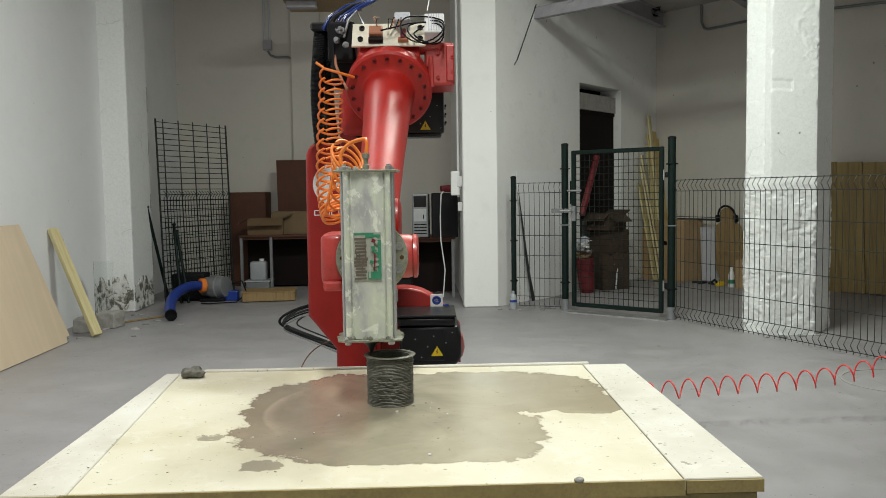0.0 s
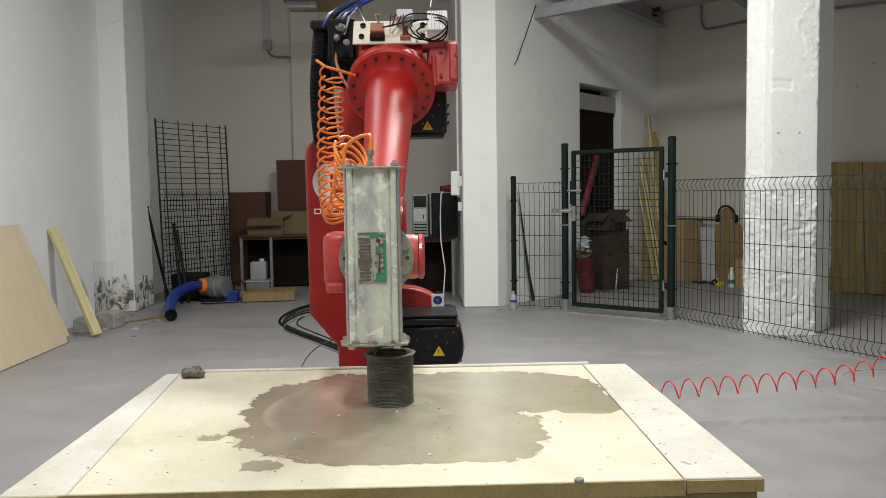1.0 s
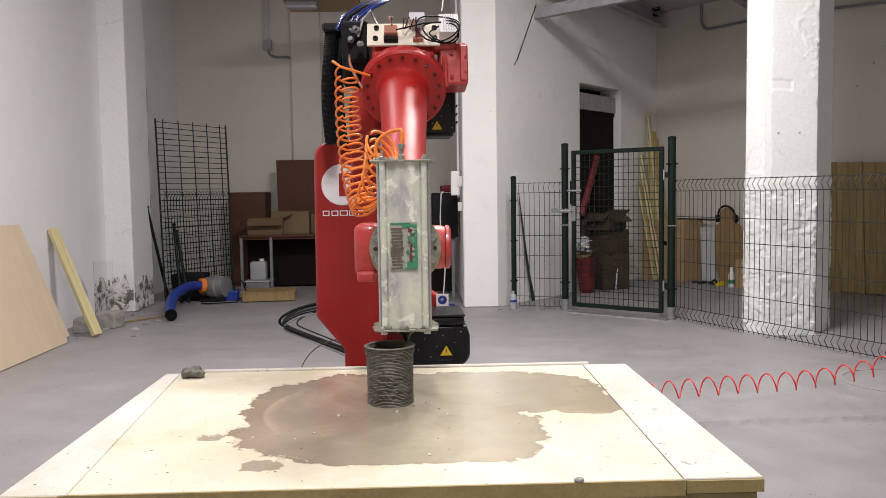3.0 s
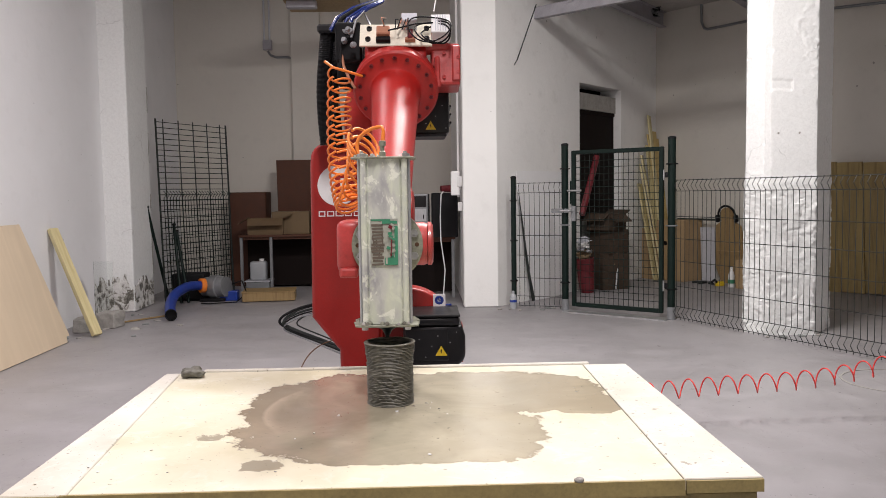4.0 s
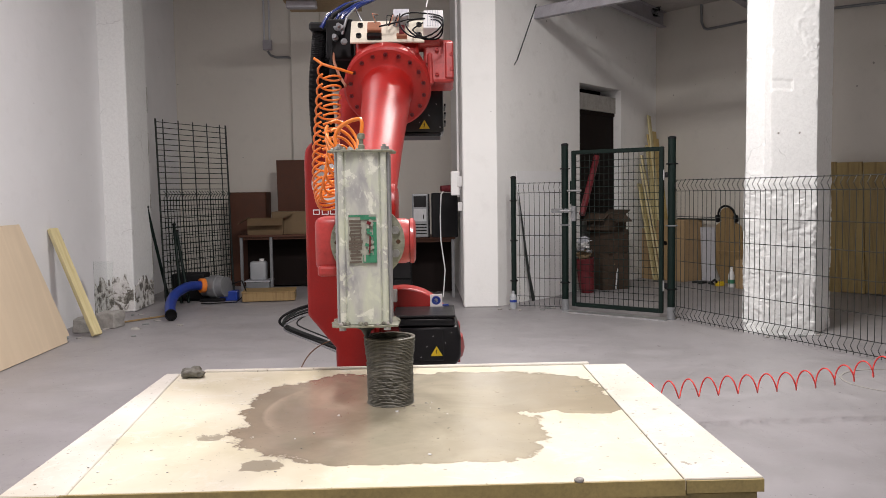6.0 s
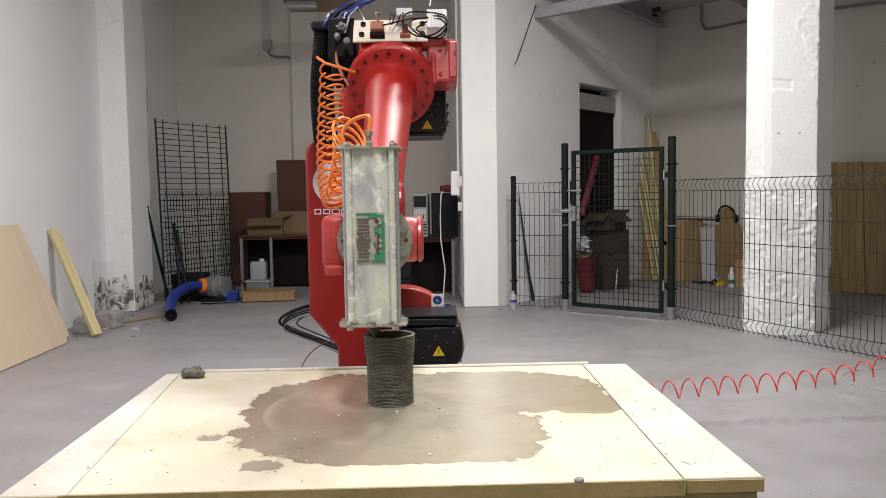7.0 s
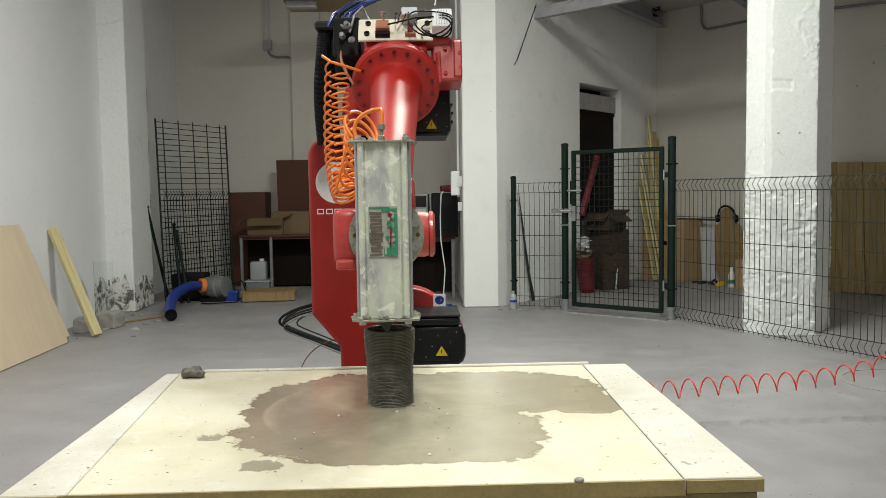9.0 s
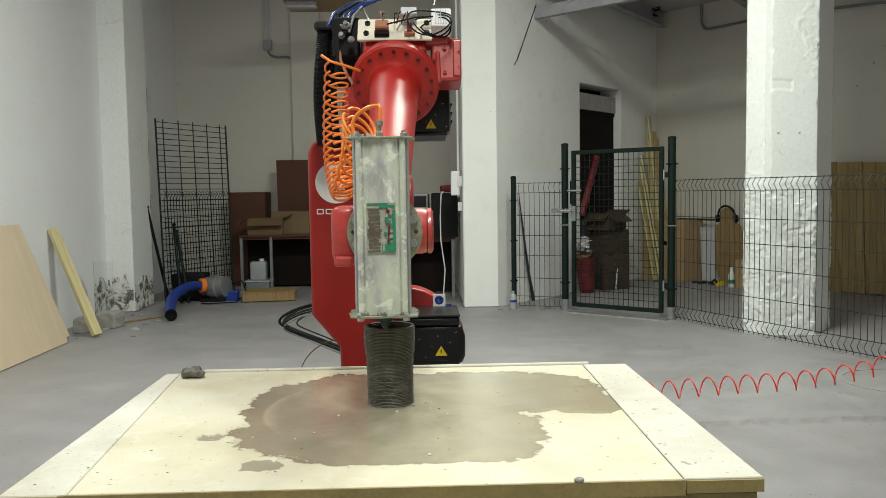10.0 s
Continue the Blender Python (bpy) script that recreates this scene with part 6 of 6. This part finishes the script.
def red_spiral():
    h = thing("red_spiral_hose", pose(0, 0, 0), "thin red spiral air hose sagging above the floor", "hose")
    pts = []
    a, b = Vector((1.22, 4.34, 0.175)), Vector((3.30, 4.42, 0.455))
    turns = 19
    for i in range(turns * 20 + 1):
        u = i / (turns * 20)
        c = a.lerp(b, u) + Vector((0, 0, -0.07 * math.sin(math.pi * u) + 0.012 * math.sin(9 * u)))
        w = 2 * math.pi * turns * u
        pts.append(c + Vector((0.004 * math.cos(w), 0.048 * math.cos(w), 0.050 * math.sin(w))))
    pts = [Vector((0.95, 4.35, 0.006)), Vector((1.10, 4.35, 0.02)), Vector((1.18, 4.36, 0.12))] + pts + [Vector((3.45, 4.45, 0.55)), Vector((3.76, 4.72, 0.70)), Vector((3.80, 4.75, 0.72))]
    part("spiral", tube(pts, 0.0042, 6), "redhose", h, smooth=80)


red_spiral()


def clay_lump(name, x, y, r, squash, seed, label, mat="clay"):
    bm = bmesh.new()
    bmesh.ops.create_icosphere(bm, subdivisions=4 if r > 0.02 else 3, radius=r)
    low = 0
    for v in bm.verts:
        v.co *= 1 + 0.55 * noise.noise(v.co * (1.6 / r) * 0.6 + Vector((seed, 0, 0)))
        if r > 0.02:
            v.co *= 1 + 0.22 * noise.noise(v.co * 95 + Vector((seed, 4, 0))) + 0.12 * noise.noise(v.co * 210)
        v.co.z *= squash
        v.co.x *= 1.25
        low = min(low, v.co.z)
    o = thing(name, pose(x, y, TZ - low * 0.8), label, "clay")
    part("lump", bm, mat, o, smooth=80)


clay_lump("clay_lump", -0.715, 2.585, 0.027, 0.62, 3.1, "dried grey clay lump on the table corner")
clay_lump("clay_lump", 0.311, 1.5715, 0.0065, 0.8, 8.0, "small pale clay scrap on the table edge", "concrete")
_rng = random.Random(21)
for _i in range(26):
    _x, _y = (_rng.uniform(-0.78, 0.62), _rng.uniform(1.60, 2.1)) if _i > 9 else (_rng.gauss(-0.03, 0.06), _rng.gauss(2.16, 0.03))
    clay_lump("clay_crumb", _x, _y, _rng.uniform(0.0012, 0.0032), 0.5, _i * 1.7, "small crumb of dried clay on the table", _rng.choice(["white", "strip", "concrete", "clay"]))


def base_cables():
    c = thing("robot_cables", pose(0, 0, 0), "loops of black cable behind the robot's base", "cable")
    rng = random.Random(6)
    for i in range(6):
        j = rng.uniform(-0.045, 0.045)
        k = 1.04 - 0.055 * i
        loop = [(-0.25, 4.85, 0.56), (-0.50, 5.10, 0.585), (-0.72, 5.2, 0.55), (-0.86, 5.2, 0.495), (-0.89, 5.2, 0.445), (-0.81, 5.2, 0.40), (-0.66, 5.15, 0.35), (-0.45, 5.0, 0.30), (-0.25, 4.8, 0.26)]
        pts = [((x + 0.45) * k - 0.45 + j, y, (z - 0.43) * k + 0.43 + j * 0.5) for x, y, z in loop]
        sm = []
        for k in range(len(pts) - 1):
            p0, p1 = Vector(pts[k]), Vector(pts[k + 1])
            a, b = Vector(pts[max(0, k - 1)]), Vector(pts[min(len(pts) - 1, k + 2)])
            for q in range(6):
                f = q / 6
                sm.append(0.5 * (2 * p0 + (p1 - a) * f + (2 * a - 5 * p0 + 4 * p1 - b) * f * f + (3 * p0 - a - 3 * p1 + b) * f ** 3))
        part("cable", tube(sm + [Vector(pts[-1])], (0.0085, 0.006, 0.0075, 0.005, 0.006, 0.005)[i], 7), ("rubber", "wire", "wire", "rubber", "drum", "wire")[i], c, smooth=80)
    bow = [(-0.76, 4.25, 0.004), (-0.74, 4.3, 0.01), (-0.70, 4.35, 0.10), (-0.66, 4.5, 0.30), (-0.62, 4.8, 0.36), (-0.50, 4.9, 0.40), (-0.30, 4.8, 0.42), (-0.2, 4.8, 0.42)]
    bow = [Vector(q) for q in bow]
    line = []
    for q0, q1, q2, q3 in zip(bow, bow[1:], bow[2:], bow[3:]):
        for u in (0.0, 0.2, 0.4, 0.6, 0.8):
            line.append(0.5 * (2 * q1 + (q2 - q0) * u + (2 * q0 - 5 * q1 + 4 * q2 - q3) * u * u + (3 * q1 - q0 - 3 * q2 + q3) * u ** 3))
    part("thin_wire", tube(line, 0.0038, 5), "rust", c, smooth=80)
    s = thing("floor_stone", pose(-2.72, 7.9, 0), "small pale rubble piece on the floor", "rubble")
    bm = bmesh.new()
    bmesh.ops.create_icosphere(bm, subdivisions=2, radius=0.05)
    for v in bm.verts:
        v.co *= 1 + 0.4 * noise.noise(v.co * 20)
        v.co.z = max(v.co.z * 0.5, 0.0)
    part("piece", bm, "concrete", s)
    rng = random.Random(31)
    spots = [(rng.uniform(-3.2, -2.3), rng.uniform(7.2, 9.4)) for _ in range(14)]
    spots += [(rng.uniform(0.86, 1.5), rng.uniform(8.62, 8.80)) for _ in range(7)] + [(rng.uniform(2.95, 3.45), rng.uniform(6.80, 6.87)) for _ in range(7)]
    for x, y in spots:
        q = thing("rubble_bit", pose(x, y, 0), "flake of fallen plaster on the floor", "rubble", "plaster flakes")
        part("flake", box((0, 0, 0.006), (rng.uniform(0.02, 0.07), rng.uniform(0.02, 0.05), 0.012), (0, 0, rng.uniform(0, 180)), 0.003), rng.choice(["paleboard", "concrete"]), q)
    st = thing("floor_twig", pose(0, 0, 0), "thin dark stick lying on the floor", "stick")
    part("stick", tube([(-2.98, 8.3, 0.012), (-2.62, 8.75, 0.012)], 0.009, 6), "oldwood", st)


base_cables()


def floor_cover():
    bm = bmesh.new()
    add_lathe(bm, [(0.36, 0.001), (0.36, 0.004), (0.345, 0.004), (0.345, 0.001)], pose(3.14, 5.18, 0), 48)
    for f in [f for f in bm.faces if len(f.verts) > 4]:
        bm.faces.remove(f)
    tagged(part("floor_cover", bm, "concrete"), "worn round rim of a floor cover", "floor cover", kind="structure")


floor_cover()


def motions():
    for ob, rows in MOVES:
        walk(ob, rows)


motions()
